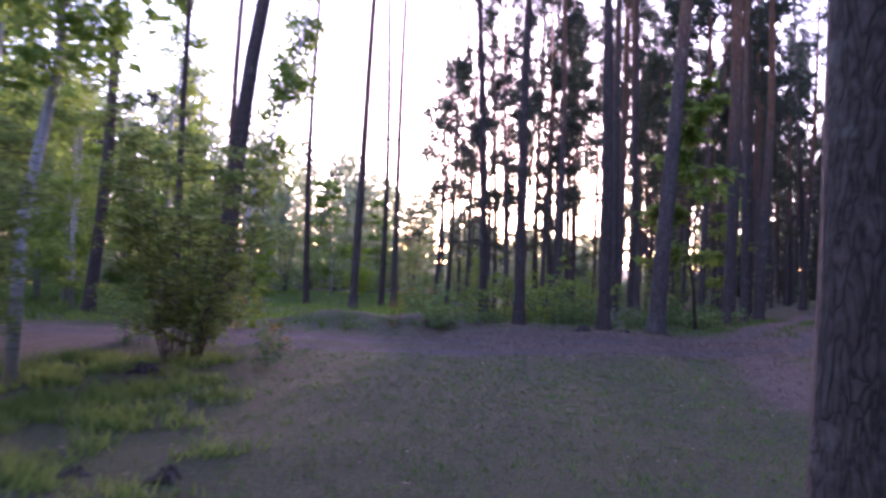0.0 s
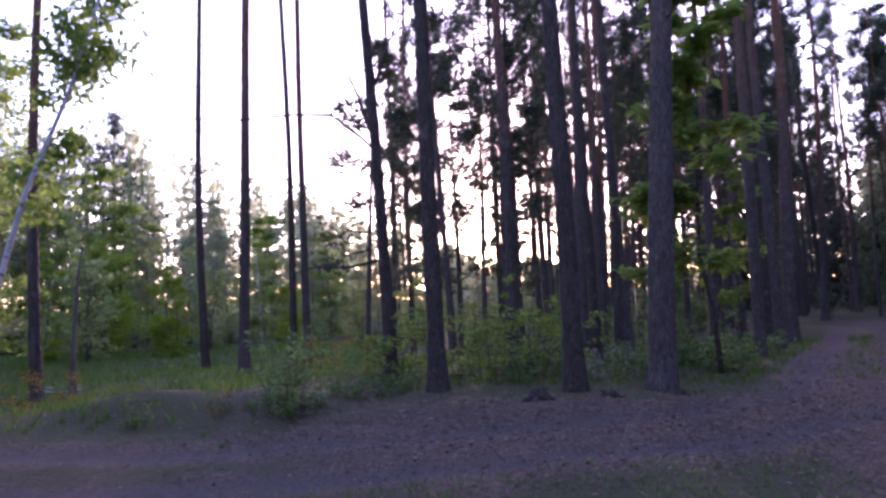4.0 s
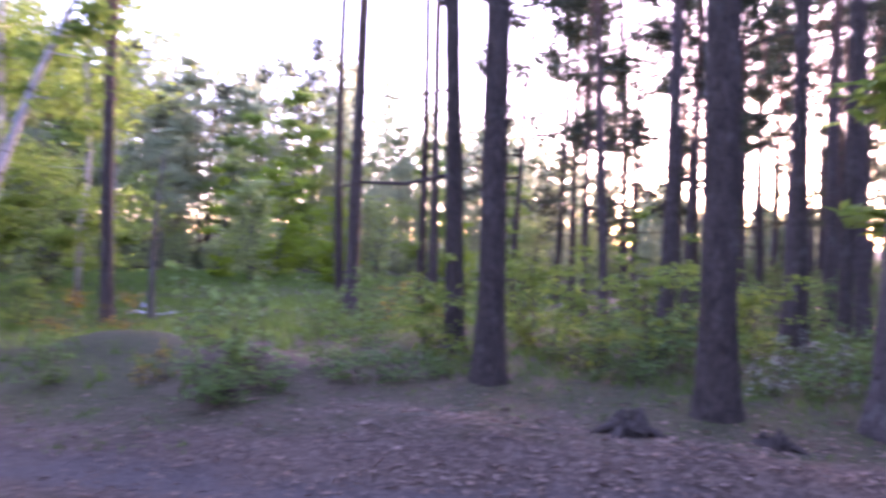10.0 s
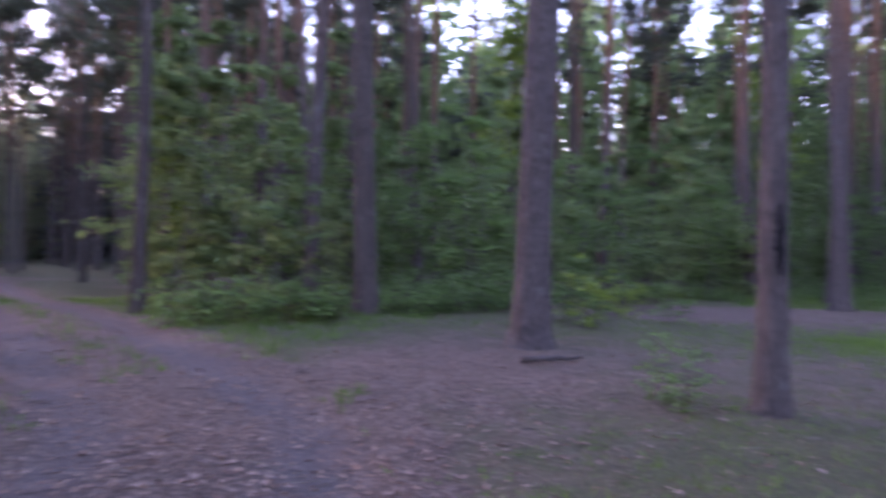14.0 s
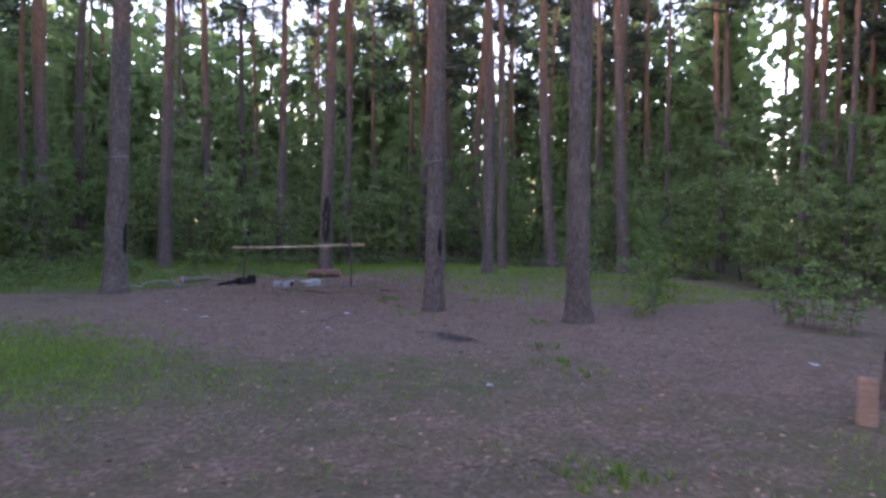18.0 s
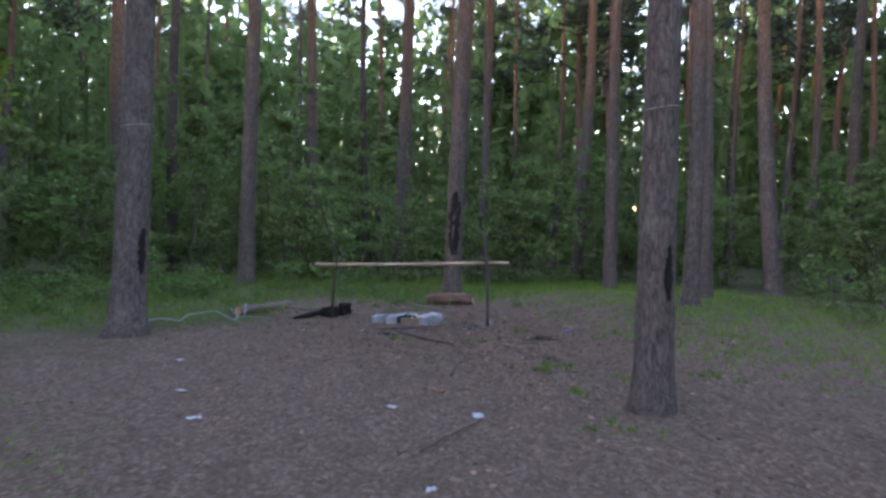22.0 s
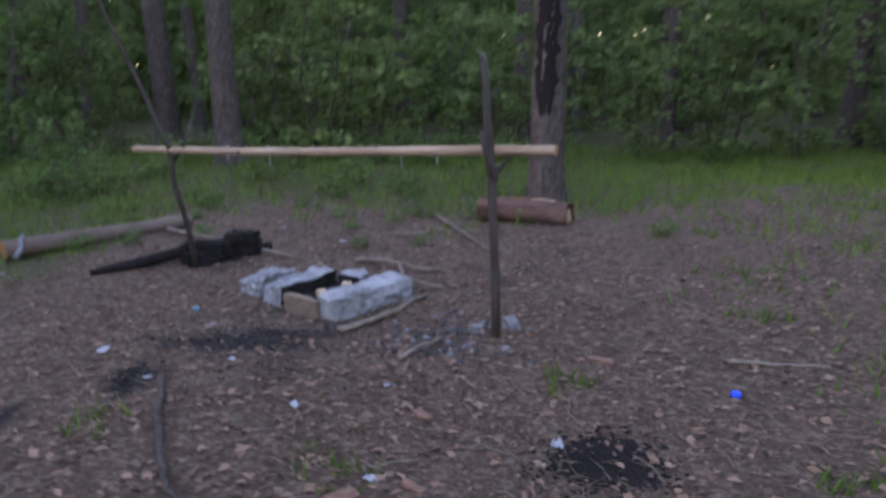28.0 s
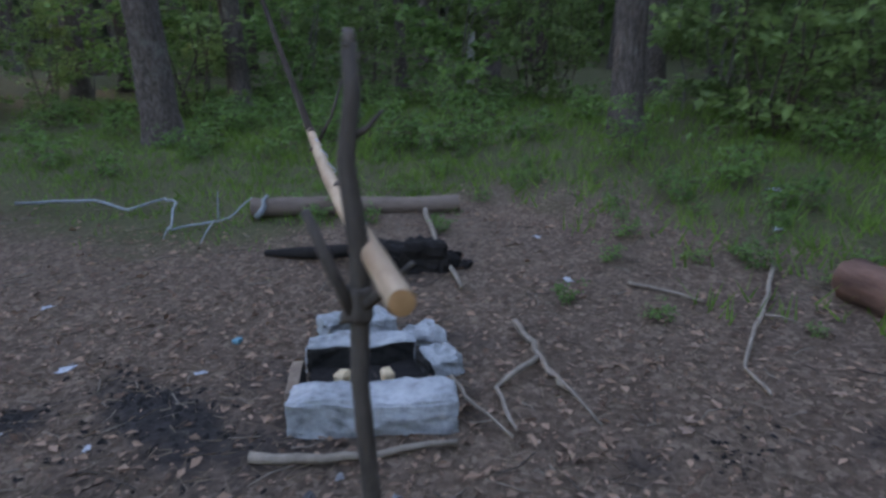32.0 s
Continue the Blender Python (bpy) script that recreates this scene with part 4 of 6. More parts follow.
# leaf belt at the foot of the thicket, right of the track
for k in range(30):
    u = k / 29
    x, y = 6.9 + 6.5 * u + rnd.gauss(0, 0.35), 8.6 - 3.2 * u + rnd.gauss(0, 0.35)
    thing(LOW[1], put(x, y, k, rnd.uniform(0.8, 1.3)))
for k in range(46):
    x, y = rnd.uniform(23.2, 27.5), rnd.uniform(-12, 4)
    if free(x, y, 0.3):
        thing(LOW[rnd.choice((1, 1, 0))], put(x, y, k, rnd.uniform(0.6, 1.0)))
for k in range(34):
    x, y = rnd.uniform(-1, 6), rnd.uniform(7.0, 11.5)
    if track_far(x, y) > 1.6:
        thing(LOW[1], put(x, y, k, rnd.uniform(0.6, 1.1)))

# the green wall of young trees round the clearing
BELT = ((7.8, 10.2), (10.0, 8.4), (13.0, 7.0), (17.0, 5.2), (21.0, 4.2), (24.6, 1.5), (27.6, -2.0), (26.8, -6.5), (26.0, -10.5), (26.5, -14.5), (24.0, -18.5), (19.0, -18.5), (13.0, -16.5), (8.0, -15.0), (3.0, -15.0))
for i, ((ax, ay), (bx, by)) in enumerate(zip(BELT, BELT[1:])):
    ln = math.hypot(bx - ax, by - ay)
    nx, ny = -(by - ay) / ln, (bx - ax) / ln
    for row, (off, step) in enumerate(((0.3, 1.3), (2.2, 1.45), (4.6, 1.7), (7.5, 2.1), (10.5, 2.0))):
        for k in range(int(ln / step) + 1):
            u = (k + rnd.uniform(0, 1)) * step / ln
            o = off + rnd.uniform(-0.6, 0.9)
            x, y = ax + (bx - ax) * u + nx * o, ay + (by - ay) * u + ny * o
            if u > 1 or track_far(x, y) < 2.0 or any(math.hypot(x - a, y - b) < 0.5 for a, b in taken):
                continue
            proto = SAP[rnd.choice((2, 2, 3, 0)) if row == 0 else rnd.choice((0, 1, 1, 3))]
            s = rnd.uniform(0.62, 0.98) if row == 0 else rnd.uniform(0.8, 1.15) if row < 4 else rnd.uniform(1.3, 1.9)
            thing(proto, put(x, y, rnd.uniform(0, 6.28), s, s * rnd.uniform(0.9, 1.15)))
thing(SAP[2], put(26.4, -5.9, 1.0, 1.05, 1.1), "dense leafy bush beside a dark pine")
# young growth under the dense stand
for k in range(36):
    b, d = radians(rnd.uniform(12, 62)), rnd.uniform(17, 40)
    x, y = 0.6 + d * math.sin(b), 1.0 + d * math.cos(b)
    if track_far(x, y) > 2.2 and free(x, y, 0.6):
        s = rnd.uniform(0.4, 0.8)
        thing(SAP[rnd.choice((0, 2, 3))], put(x, y, k, s))


for k in range(44):
    b, d = radians(rnd.uniform(-7, 22)), rnd.uniform(13, 36)
    x, y = 0.6 + d * math.sin(b), 1.0 + d * math.cos(b)
    if track_far(x, y) > 2.2 and free(x, y, 0.5):
        thing(LOW[0] if d < 20 else SAP[2], put(x, y, k, rnd.uniform(0.8, 1.2) if d < 20 else rnd.uniform(0.32, 0.5)))


def skyline(b):
    return np.interp(b, (-95, -60, -40, -25, -15, -8, -3, 4, 9), (17, 18.5, 16, 12.8, 9.4, 6.4, 3.9, 3.3, 3.6))


for k in range(74):
    b = -100 + 106 * (k + rnd.uniform(0, 1)) / 74
    d = rnd.uniform(37, 50) if -50 < b < -8 else rnd.uniform(27, 46)
    x, y = 0.3 + d * math.sin(radians(b)), d * math.cos(radians(b))
    h = 1.3 + d * math.tan(radians(skyline(b))) * rnd.uniform(0.55, 0.92)
    s = h / 11.0
    thing(FARTREE[rnd.random() < 0.45], put(x, y, k, s, s * rnd.uniform(1.0, 1.5)))


for k in range(46):
    b = -98 + 104 * (k + rnd.uniform(0, 1)) / 46
    d = rnd.uniform(33, 42) if -50 < b < -8 else rnd.uniform(24, 36)
    x, y = 0.3 + d * math.sin(radians(b)), d * math.cos(radians(b))
    if track_far(x, y) > 2:
        s = rnd.uniform(0.32, 0.62) * (0.6 if b > -5 else 1)
        thing(WILLOW[0], put(x, y, k, s, s * 1.7), "low spreading bush at the foot of the treeline")


def far_woods(name, label, seed, count, sector, near, far, tall, leaves, size, mat, low=1.0):
    """A band of distant forest, too far off to count its trees."""
    rng = np.random.default_rng(seed)
    g = Geo()
    for k in range(count):
        b = rng.uniform(*sector)
        d = rng.uniform(near, far)
        h = 1.3 + d * math.tan(radians(skyline(b))) * rng.uniform(0.7, 1.05) if tall is None and -100 < b < 9 else rng.uniform(*(tall or (11, 18)))
        x, y = 4 + d * math.sin(radians(b)), -2 + d * math.cos(radians(b))
        if track_far(x, y) < 2.5:
            continue
        z0 = gz(x, y)
        u = rng.uniform(0, 1, leaves) ** low
        rad = (0.11 * h + 0.8) * (1.1 - u) ** 0.6
        a = rng.uniform(0, 6.28, leaves)
        c = np.stack([x + np.cos(a) * rad * rng.uniform(0.3, 1, leaves), y + np.sin(a) * rad * rng.uniform(0.3, 1, leaves), z0 + h * u], 1)
        sz = size * rng.uniform(0.6, 1.3, leaves)
        scatter(g, c, rng.normal(size=(leaves, 3)), rng.normal(size=(leaves, 3)), sz, sz * 0.7)
        tube(g, [(x, y, z0 - 0.3), (x, y, z0 + h * 0.9)], [0.16, 0.05], 4)
    tagged(new(name, g.mesh(name, [mat], False)), label, "woods", kind="stuff")


# the haze of this far band is painted in as pale leaf colour
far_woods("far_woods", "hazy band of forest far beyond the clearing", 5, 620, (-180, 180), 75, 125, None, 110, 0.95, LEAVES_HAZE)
far_woods("dense_woods", "dense dark forest behind the clearing", 6, 500, (42, 215), 42, 66, (11.4, 20.6), 155, 0.95, LEAVES)
# both pine woods take needles with distance haze in their colour
far_woods("dense_woods", "dense dark pine forest beyond the stand", 7, 130, (11, 62), 56, 76, (6, 15), 260, 0.6, NEEDLES_HAZE)
far_woods("dense_woods", "dark pine forest east of the track", 10, 62, (32, 66), 50, 68, (10, 20), 240, 0.62, NEEDLES_HAZE)
# the next two woods get their haze from the leaf colour
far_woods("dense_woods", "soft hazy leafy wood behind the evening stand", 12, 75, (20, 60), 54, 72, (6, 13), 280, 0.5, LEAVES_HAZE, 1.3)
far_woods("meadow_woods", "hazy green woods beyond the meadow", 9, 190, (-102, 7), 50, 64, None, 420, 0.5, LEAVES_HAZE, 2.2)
far_woods("dense_woods", "thicket of young trees behind the clearing", 8, 120, (75, 190), 34, 44, (5, 9), 330, 0.3, LEAVES)
for proto in (*PINES, *SAP, HAZEL, *MAPLE, *WILLOW, *BIRCH, BIRCH_FULL, *FARTREE, *LOW, YELLOW, YOUNG, SNAG):
    drop(proto)


# ---- marks on single trees ----
def scar(spot, z0, z1, towards, half, mat, label, seed=1):
    """A ragged patch lying on the bark, on the side that faces the given place."""
    tree, key, turn = STANDING[spot]
    pts, r, h = TRUNK[key]
    az = math.atan2(towards[1] - spot[1], towards[0] - spot[0]) - turn
    rng = np.random.default_rng(seed)
    rows, cols = 30, 9
    g, v = Geo(), []
    left = right = 1.0
    for i in range(rows + 1):
        u = i / rows
        z = z0 + (z1 - z0) * u
        c = [np.interp(z, pts[:, 2], pts[:, k]) for k in range(2)]
        rad = r * (1 - 0.78 * z / h) + r * 0.42 * math.exp(-z / 0.22) + 0.007
        left = 0.35 * left + 0.65 * rng.uniform(0.45, 1.3)
        right = 0.35 * right + 0.65 * rng.uniform(0.45, 1.3)
        w = half * max(0.03, math.sin(math.pi * (0.04 + 0.92 * u))) ** 0.55
        for j in range(cols + 1):
            k = 2 * j / cols - 1
            a = az + w * k * (left if k < 0 else right)
            rr = rad * (0.965 if j in (0, cols) else 1.0) + rng.normal() * 0.003
            v.append((c[0] + rr * math.cos(a), c[1] + rr * math.sin(a), z + rng.normal() * 0.008))
    g.add(v, [(i * (cols + 1) + j, i * (cols + 1) + j + 1, (i + 1) * (cols + 1) + j + 1, (i + 1) * (cols + 1) + j) for i in range(rows) for j in range(cols)])
    part("bark_scar", g, mat, tree, label)


def band(spot, z):
    tree, key, turn = STANDING[spot]
    pts, r, h = TRUNK[key]
    rad = r * (1 - 0.78 * z / h) + 0.008
    a = np.linspace(0, 2 * np.pi, 25)
    c = [np.interp(z, pts[:, 2], pts[:, k]) for k in range(2)]
    g = Geo()
    tube(g, np.stack([c[0] + rad * np.cos(a), c[1] + rad * np.sin(a), z + 0.02 * np.sin(a)], 1), np.full(25, 0.0018), 5, cap=False)
    part("wire", g, WIRE, tree, "thin pale wire tied round the trunk")


CHAR = plain_material("charred_wood", [(0.3, (0.005, 0.0045, 0.0045)), (0.7, (0.022, 0.019, 0.018))], 26, 0.9, 0.7, 0.012, (1, 1, 0.4))
RAW = plain_material("bare_wood", [(0.3, (0.07, 0.058, 0.05)), (0.7, (0.175, 0.145, 0.125))], 16, 0.8, 0.4, 0.006, (1, 1, 0.25))
WIRE = plain_material("pale_wire", [(0.3, (0.35, 0.36, 0.4)), (0.7, (0.55, 0.56, 0.6))], 30, 0.5, 0.1)
PEELED = plain_material("peeled_pole", [(0.3, (0.11, 0.065, 0.042)), (0.42, (0.27, 0.175, 0.11)), (0.58, (0.43, 0.315, 0.215)), (0.75, (0.54, 0.42, 0.3))], 12, 0.65, 0.4, 0.005, (0.2, 1, 1))
CUT = plain_material("cut_wood_end", [(0.3, (0.3, 0.14, 0.06)), (0.7, (0.46, 0.26, 0.12))], 24, 0.7, 0.3, 0.004)
STAKE = plain_material("stake_bark", [(0.3, (0.028, 0.023, 0.02)), (0.7, (0.115, 0.095, 0.08))], 24, 0.9, 0.6, 0.006, (1, 1, 0.25))
LOGBARK = plain_material("log_bark", [(0.3, (0.08, 0.058, 0.046)), (0.7, (0.21, 0.16, 0.13))], 15, 0.9, 0.7, 0.012, (0.3, 1, 1))
REDLOG = plain_material("red_log_bark", [(0.3, (0.035, 0.02, 0.016)), (0.5, (0.105, 0.058, 0.045)), (0.7, (0.2, 0.115, 0.085))], 13, 0.9, 1.0, 0.02, (0.3, 1, 1))
CONCRETE = plain_material("weathered_concrete", [(0.3, (0.12, 0.13, 0.135)), (0.5, (0.29, 0.31, 0.32)), (0.72, (0.46, 0.48, 0.5))], 20, 0.95, 1.0, 0.02)
BRICKISH = plain_material("sooty_brick", [(0.3, (0.14, 0.1, 0.075)), (0.7, (0.3, 0.23, 0.17))], 18, 0.9, 0.6, 0.006)
STONE = plain_material("grey_stone", [(0.3, (0.1, 0.1, 0.105)), (0.7, (0.27, 0.275, 0.29))], 14, 0.9, 0.8, 0.01)
CHIP = plain_material("pale_wood_chip", [(0.3, (0.42, 0.3, 0.17)), (0.7, (0.66, 0.52, 0.36))], 20, 0.8, 0.3, 0.004)
SOOT = plain_material("sooty_concrete", [(0.35, (0.006, 0.006, 0.006)), (0.75, (0.04, 0.038, 0.036))], 16, 0.95, 0.7, 0.01)
HEARTWOOD = plain_material("rotten_red_wood", [(0.3, (0.05, 0.018, 0.01)), (0.7, (0.22, 0.1, 0.05))], 18, 0.9, 0.7, 0.01)
GLASSY = plain_material("teal_plastic", [(0.3, (0.05, 0.2, 0.27)), (0.7, (0.1, 0.3, 0.38))], 18, 0.4, 0.2, 0.003)
ASH = plain_material("grey_ash", [(0.3, (0.025, 0.024, 0.025)), (0.7, (0.11, 0.105, 0.105))], 18, 0.95, 0.7, 0.012)
TIN = plain_material("dull_white_metal", [(0.3, (0.12, 0.15, 0.165)), (0.7, (0.31, 0.35, 0.375))], 22, 0.45, 0.2, 0.003)
PAPER = plain_material("dirty_paper", [(0.3, (0.26, 0.28, 0.31)), (0.7, (0.5, 0.53, 0.58))], 30, 0.8, 0.3, 0.004)
BLUE = plain_material("blue_plastic", [(0.3, (0.008, 0.08, 0.75)), (0.7, (0.015, 0.14, 0.95))], 12, 0.35, 0.05)
DRYLEAF = leaf_material("dry_oak_leaf", (0.06, 0.04, 0.03), (0.38, 0.26, 0.195), 0.12, 0.7)
DEADSTICK = plain_material("dead_stick", [(0.3, (0.12, 0.095, 0.075)), (0.7, (0.3, 0.25, 0.2))], 22, 0.85, 0.4, 0.004, (1, 1, 0.3))
ROTTEN = plain_material("rotten_wood", [(0.3, (0.025, 0.02, 0.017)), (0.7, (0.1, 0.08, 0.065))], 16, 0.95, 0.9, 0.02)
BARKCHIP = plain_material("pine_bark_chip", [(0.3, (0.15, 0.075, 0.055)), (0.7, (0.31, 0.18, 0.13))], 24, 0.85, 0.5, 0.004)

BURNT, SCARRED, LEFTPINE, SLIM, PALE = (22.6, -8.56), (13.64, -6.56), (19.07, -2.23), (6.4, 1.95), (11.2, -7.7)
scar(BURNT, 1.0, 2.35, (14.0, -5.0), 0.85, CHAR, "long black burn scar in the bark", 2)
scar(BURNT, 0.45, 1.1, (15.0, -5.8), 0.32, RAW, "bare grey wood below the burn", 3)
scar(SCARRED, 1.0, 1.5, (9.0, -6.9), 0.3, CHAR, "small burnt hollow in the bark", 4)
scar(LEFTPINE, 0.8, 1.4, (14.0, -6.6), 0.3, CHAR, "dark hollow in the bark", 6)
scar(SLIM, 0.95, 1.45, (1.3, -0.6), 0.45, CHAR, "dark scar low on the trunk", 8)
for spot in (SCARRED, LEFTPINE):
    band(spot, 2.75)


# ---- the camp ----
def loose(name, geo, mat, label, category, at, turn=0.0, group="", smooth=True):
    """One simple thing of a single mesh, resting at a place."""
    ob = new(name, geo.mesh(name, mat if isinstance(mat, list) else [mat], smooth) if isinstance(geo, Geo) else geo)
    ob.matrix_world = Matrix.Translation(at) @ Matrix.Rotation(turn, 4, "Z")
    return tagged(ob, label, category, group)


def rough_block(size, seed, jag=0.02, cuts=5, soot=None):
    """A broken block with chipped edges; soot names the side blackened by fire."""
    bm = bmesh.new()
    bmesh.ops.create_cube(bm, size=1.0)
    bmesh.ops.subdivide_edges(bm, edges=bm.edges[:], cuts=cuts, use_grid_fill=True)
    bm.normal_update()
    dark = {f.index for f in bm.faces if soot and f.normal.dot(Vector(soot)) > 0.7}
    sx, sy, sz = size
    low = min(size)
    for v in bm.verts:
        p = Vector((v.co.x * sx, v.co.y * sy, v.co.z * sz))
        edge = sum(abs(c) > 0.499 for c in v.co)
        q = Vector((p.x * 6 + seed * 3.1, p.y * 6 + seed, p.z * 6 - seed))
        big = Vector((noise.noise(q), noise.noise(q + Vector((9, 0, 0))), noise.noise(q + Vector((0, 9, 0)))))
        small = noise.noise(q * 4.3)
        if edge > 1:
            chip = 0.06 + 0.1 * max(0.0, noise.noise(q * 2.1 + Vector((3, 3, 3))) + 0.25)
            p -= Vector(v.co).normalized() * low * chip * (1.6 if edge > 2 else 1.0)
        p += big * jag + v.normal * small * jag * 0.7
        v.co = p + Vector((0, 0, sz / 2))
    g = Geo()
    bm.verts.ensure_lookup_table()
    co = [v.co[:] for v in bm.verts]
    g.add(co, [[v.index for v in f.verts] for f in bm.faces])
    g.m = [1 if f.index in dark else 0 for f in bm.faces]
    bm.free()
    return g


def slab(label, x, y, size, turn, seed, mat, jag=0.02, sink=0.03, category="stone", name="stone_block", group="stones of the fire ring", tilt=0.0, soot=None):
    fine = 12 if max(size) > 0.4 else 8 if max(size) > 0.15 else 4
    ob = loose(name, rough_block(size, seed, jag, fine, soot), [mat, SOOT] if soot else mat, label, category, (x, y, gz(x, y) - sink), 0, group, smooth=False)
    ob.matrix_world = ob.matrix_world @ Euler((tilt, 0, turn)).to_matrix().to_4x4()
    return ob


ALONG = radians(-44)
slab("long broken concrete kerb block of the fire ring", 19.45, -6.805, (0.66, 0.19, 0.175), ALONG - 0.02, 1, CONCRETE, 0.02, soot=(0, 1, 0))
slab("flat concrete slab at the back of the fire ring", 19.785, -6.34, (0.5, 0.19, 0.15), ALONG + 0.03, 2, CONCRETE, 0.022, soot=(0, -1, 0))
slab("broken concrete piece behind the fire ring", 19.97, -6.09, (0.36, 0.19, 0.15), ALONG + 0.25, 3, CONCRETE, 0.032)
slab("small broken concrete piece at the fire ring's corner", 19.96, -6.68, (0.17, 0.17, 0.13), ALONG + 0.4, 4, CONCRETE, 0.03, soot=(-1, 0, 0))
slab("sandy brick standing on edge at the fire ring's side", 19.365, -6.405, (0.055, 0.3, 0.15), ALONG + 0.02, 5, BRICKISH, 0.01, name="brick", category="brick", soot=(1, 0, 0))
slab("low stone beside the fire pit", 20.13, -6.4, (0.2, 0.14, 0.1), ALONG + 0.3, 6, CONCRETE, 0.03)
pit = Geo()
pv = []
for i in range(9):
    for j in range(6):
        pv.append(((i / 8 - 0.5) * 0.52, (j / 5 - 0.5) * 0.44, 0.022 + 0.02 * fuzz(i, j, 0.7, 2.0)))
pit.add(pv, [(i * 6 + j, (i + 1) * 6 + j, (i + 1) * 6 + j + 1, i * 6 + j + 1) for i in range(8) for j in range(5)])
loose("fire_ash", pit, CHAR, "black ash bed between the fire stones", "ash", (19.62, -6.57, gz(19.62, -6.57)), ALONG)
slab("pale broken shard lying in the fire ash", 19.53, -6.51, (0.08, 0.06, 0.055), 0.4, 7, CHIP, 0.01, -0.05, "shard", "shard", "")
slab("pale broken shard lying in the fire ash", 19.66, -6.66, (0.07, 0.055, 0.055), 1.2, 8, CHIP, 0.01, -0.05, "shard", "shard", "")


def pole_thing(name, label, category, a, b, ra, rb, mat, ends, sides=14, knots=0, seed=1, bend=0.01):
    """A pole or log from a to b, with cut ends and knots as parts."""
    rng = np.random.default_rng(seed)
    a, b = np.array(a, float), np.array(b, float)
    ln = np.linalg.norm(b - a)
    ob = tagged(new(name), label, category)
    mid = (a + b) / 2
    ob.matrix_world = Matrix.Translation(mid) @ Vector(b - a).to_track_quat("X", "Z").to_matrix().to_4x4()
    s = np.linspace(-0.5, 0.5, 13)
    g = Geo()
    pts = np.stack([s * ln, bend * ln * np.sin(s * 5 + seed), bend * ln * np.cos(s * 4 + seed) - bend * ln * math.cos(seed)], 1)
    rad = np.interp(s, (-0.5, 0.5), (ra, rb)) * (1 + rng.normal(size=13) * 0.02)
    tube(g, pts, rad, sides, cap=False, wobble=0.035, rng=rng)
    shaft = part("shaft", g, mat, ob)
    for k, r in ((0, ra), (-1, rb)):
        e = Geo()
        ang = np.arange(sides) * 2 * np.pi / sides
        sgn = -1 if k == 0 else 1
        ring = np.stack([np.full(sides, 0.0), np.cos(ang) * r * 0.985, np.sin(ang) * r * 0.985], 1)
        v = np.concatenate([ring, ring * 0.55 + [sgn * 0.004, 0, 0], [[sgn * 0.002, 0, 0]]]) + pts[k] + [sgn * 0.001, 0, 0]
        f = [(i, (i + 1) % sides, sides + (i + 1) % sides, sides + i) for i in range(sides)] + [(sides + i, sides + (i + 1) % sides, 2 * sides) for i in range(sides)]
        e.add(v, f)
        part("cut_end", e, ends, ob, "sawn end with the bare wood showing")
    for k in range(knots):
        i = rng.integers(1, 12)
        kn = Geo()
        an = rng.uniform(0, 6.28)
        d = np.array([0.1, math.cos(an), math.sin(an)])
        tube(kn, [pts[i] + d * rad[i] * 0.7, pts[i] + d * (rad[i] + 0.012)], [0.016, 0.009], 6)
        part("knot", kn, TWIG, shaft)
    return ob


rack_pole = pole_thing("cooking_pole", "peeled pine pole laid level across two stakes over the fire", "pole", (20.47, -5.09, 0.93), (18.67, -7.81, 1.024), 0.023, 0.027, PEELED, CUT, knots=9, seed=4, bend=0.004)
pole_thing("log", "grey-brown pine log lying at the edge of the grass", "log", (20.78, -3.88, gz(20.8, -3.9) + 0.07), (22.03, -4.96, gz(22, -4.9) + 0.07), 0.075, 0.07, LOGBARK, CUT, seed=2, knots=2)


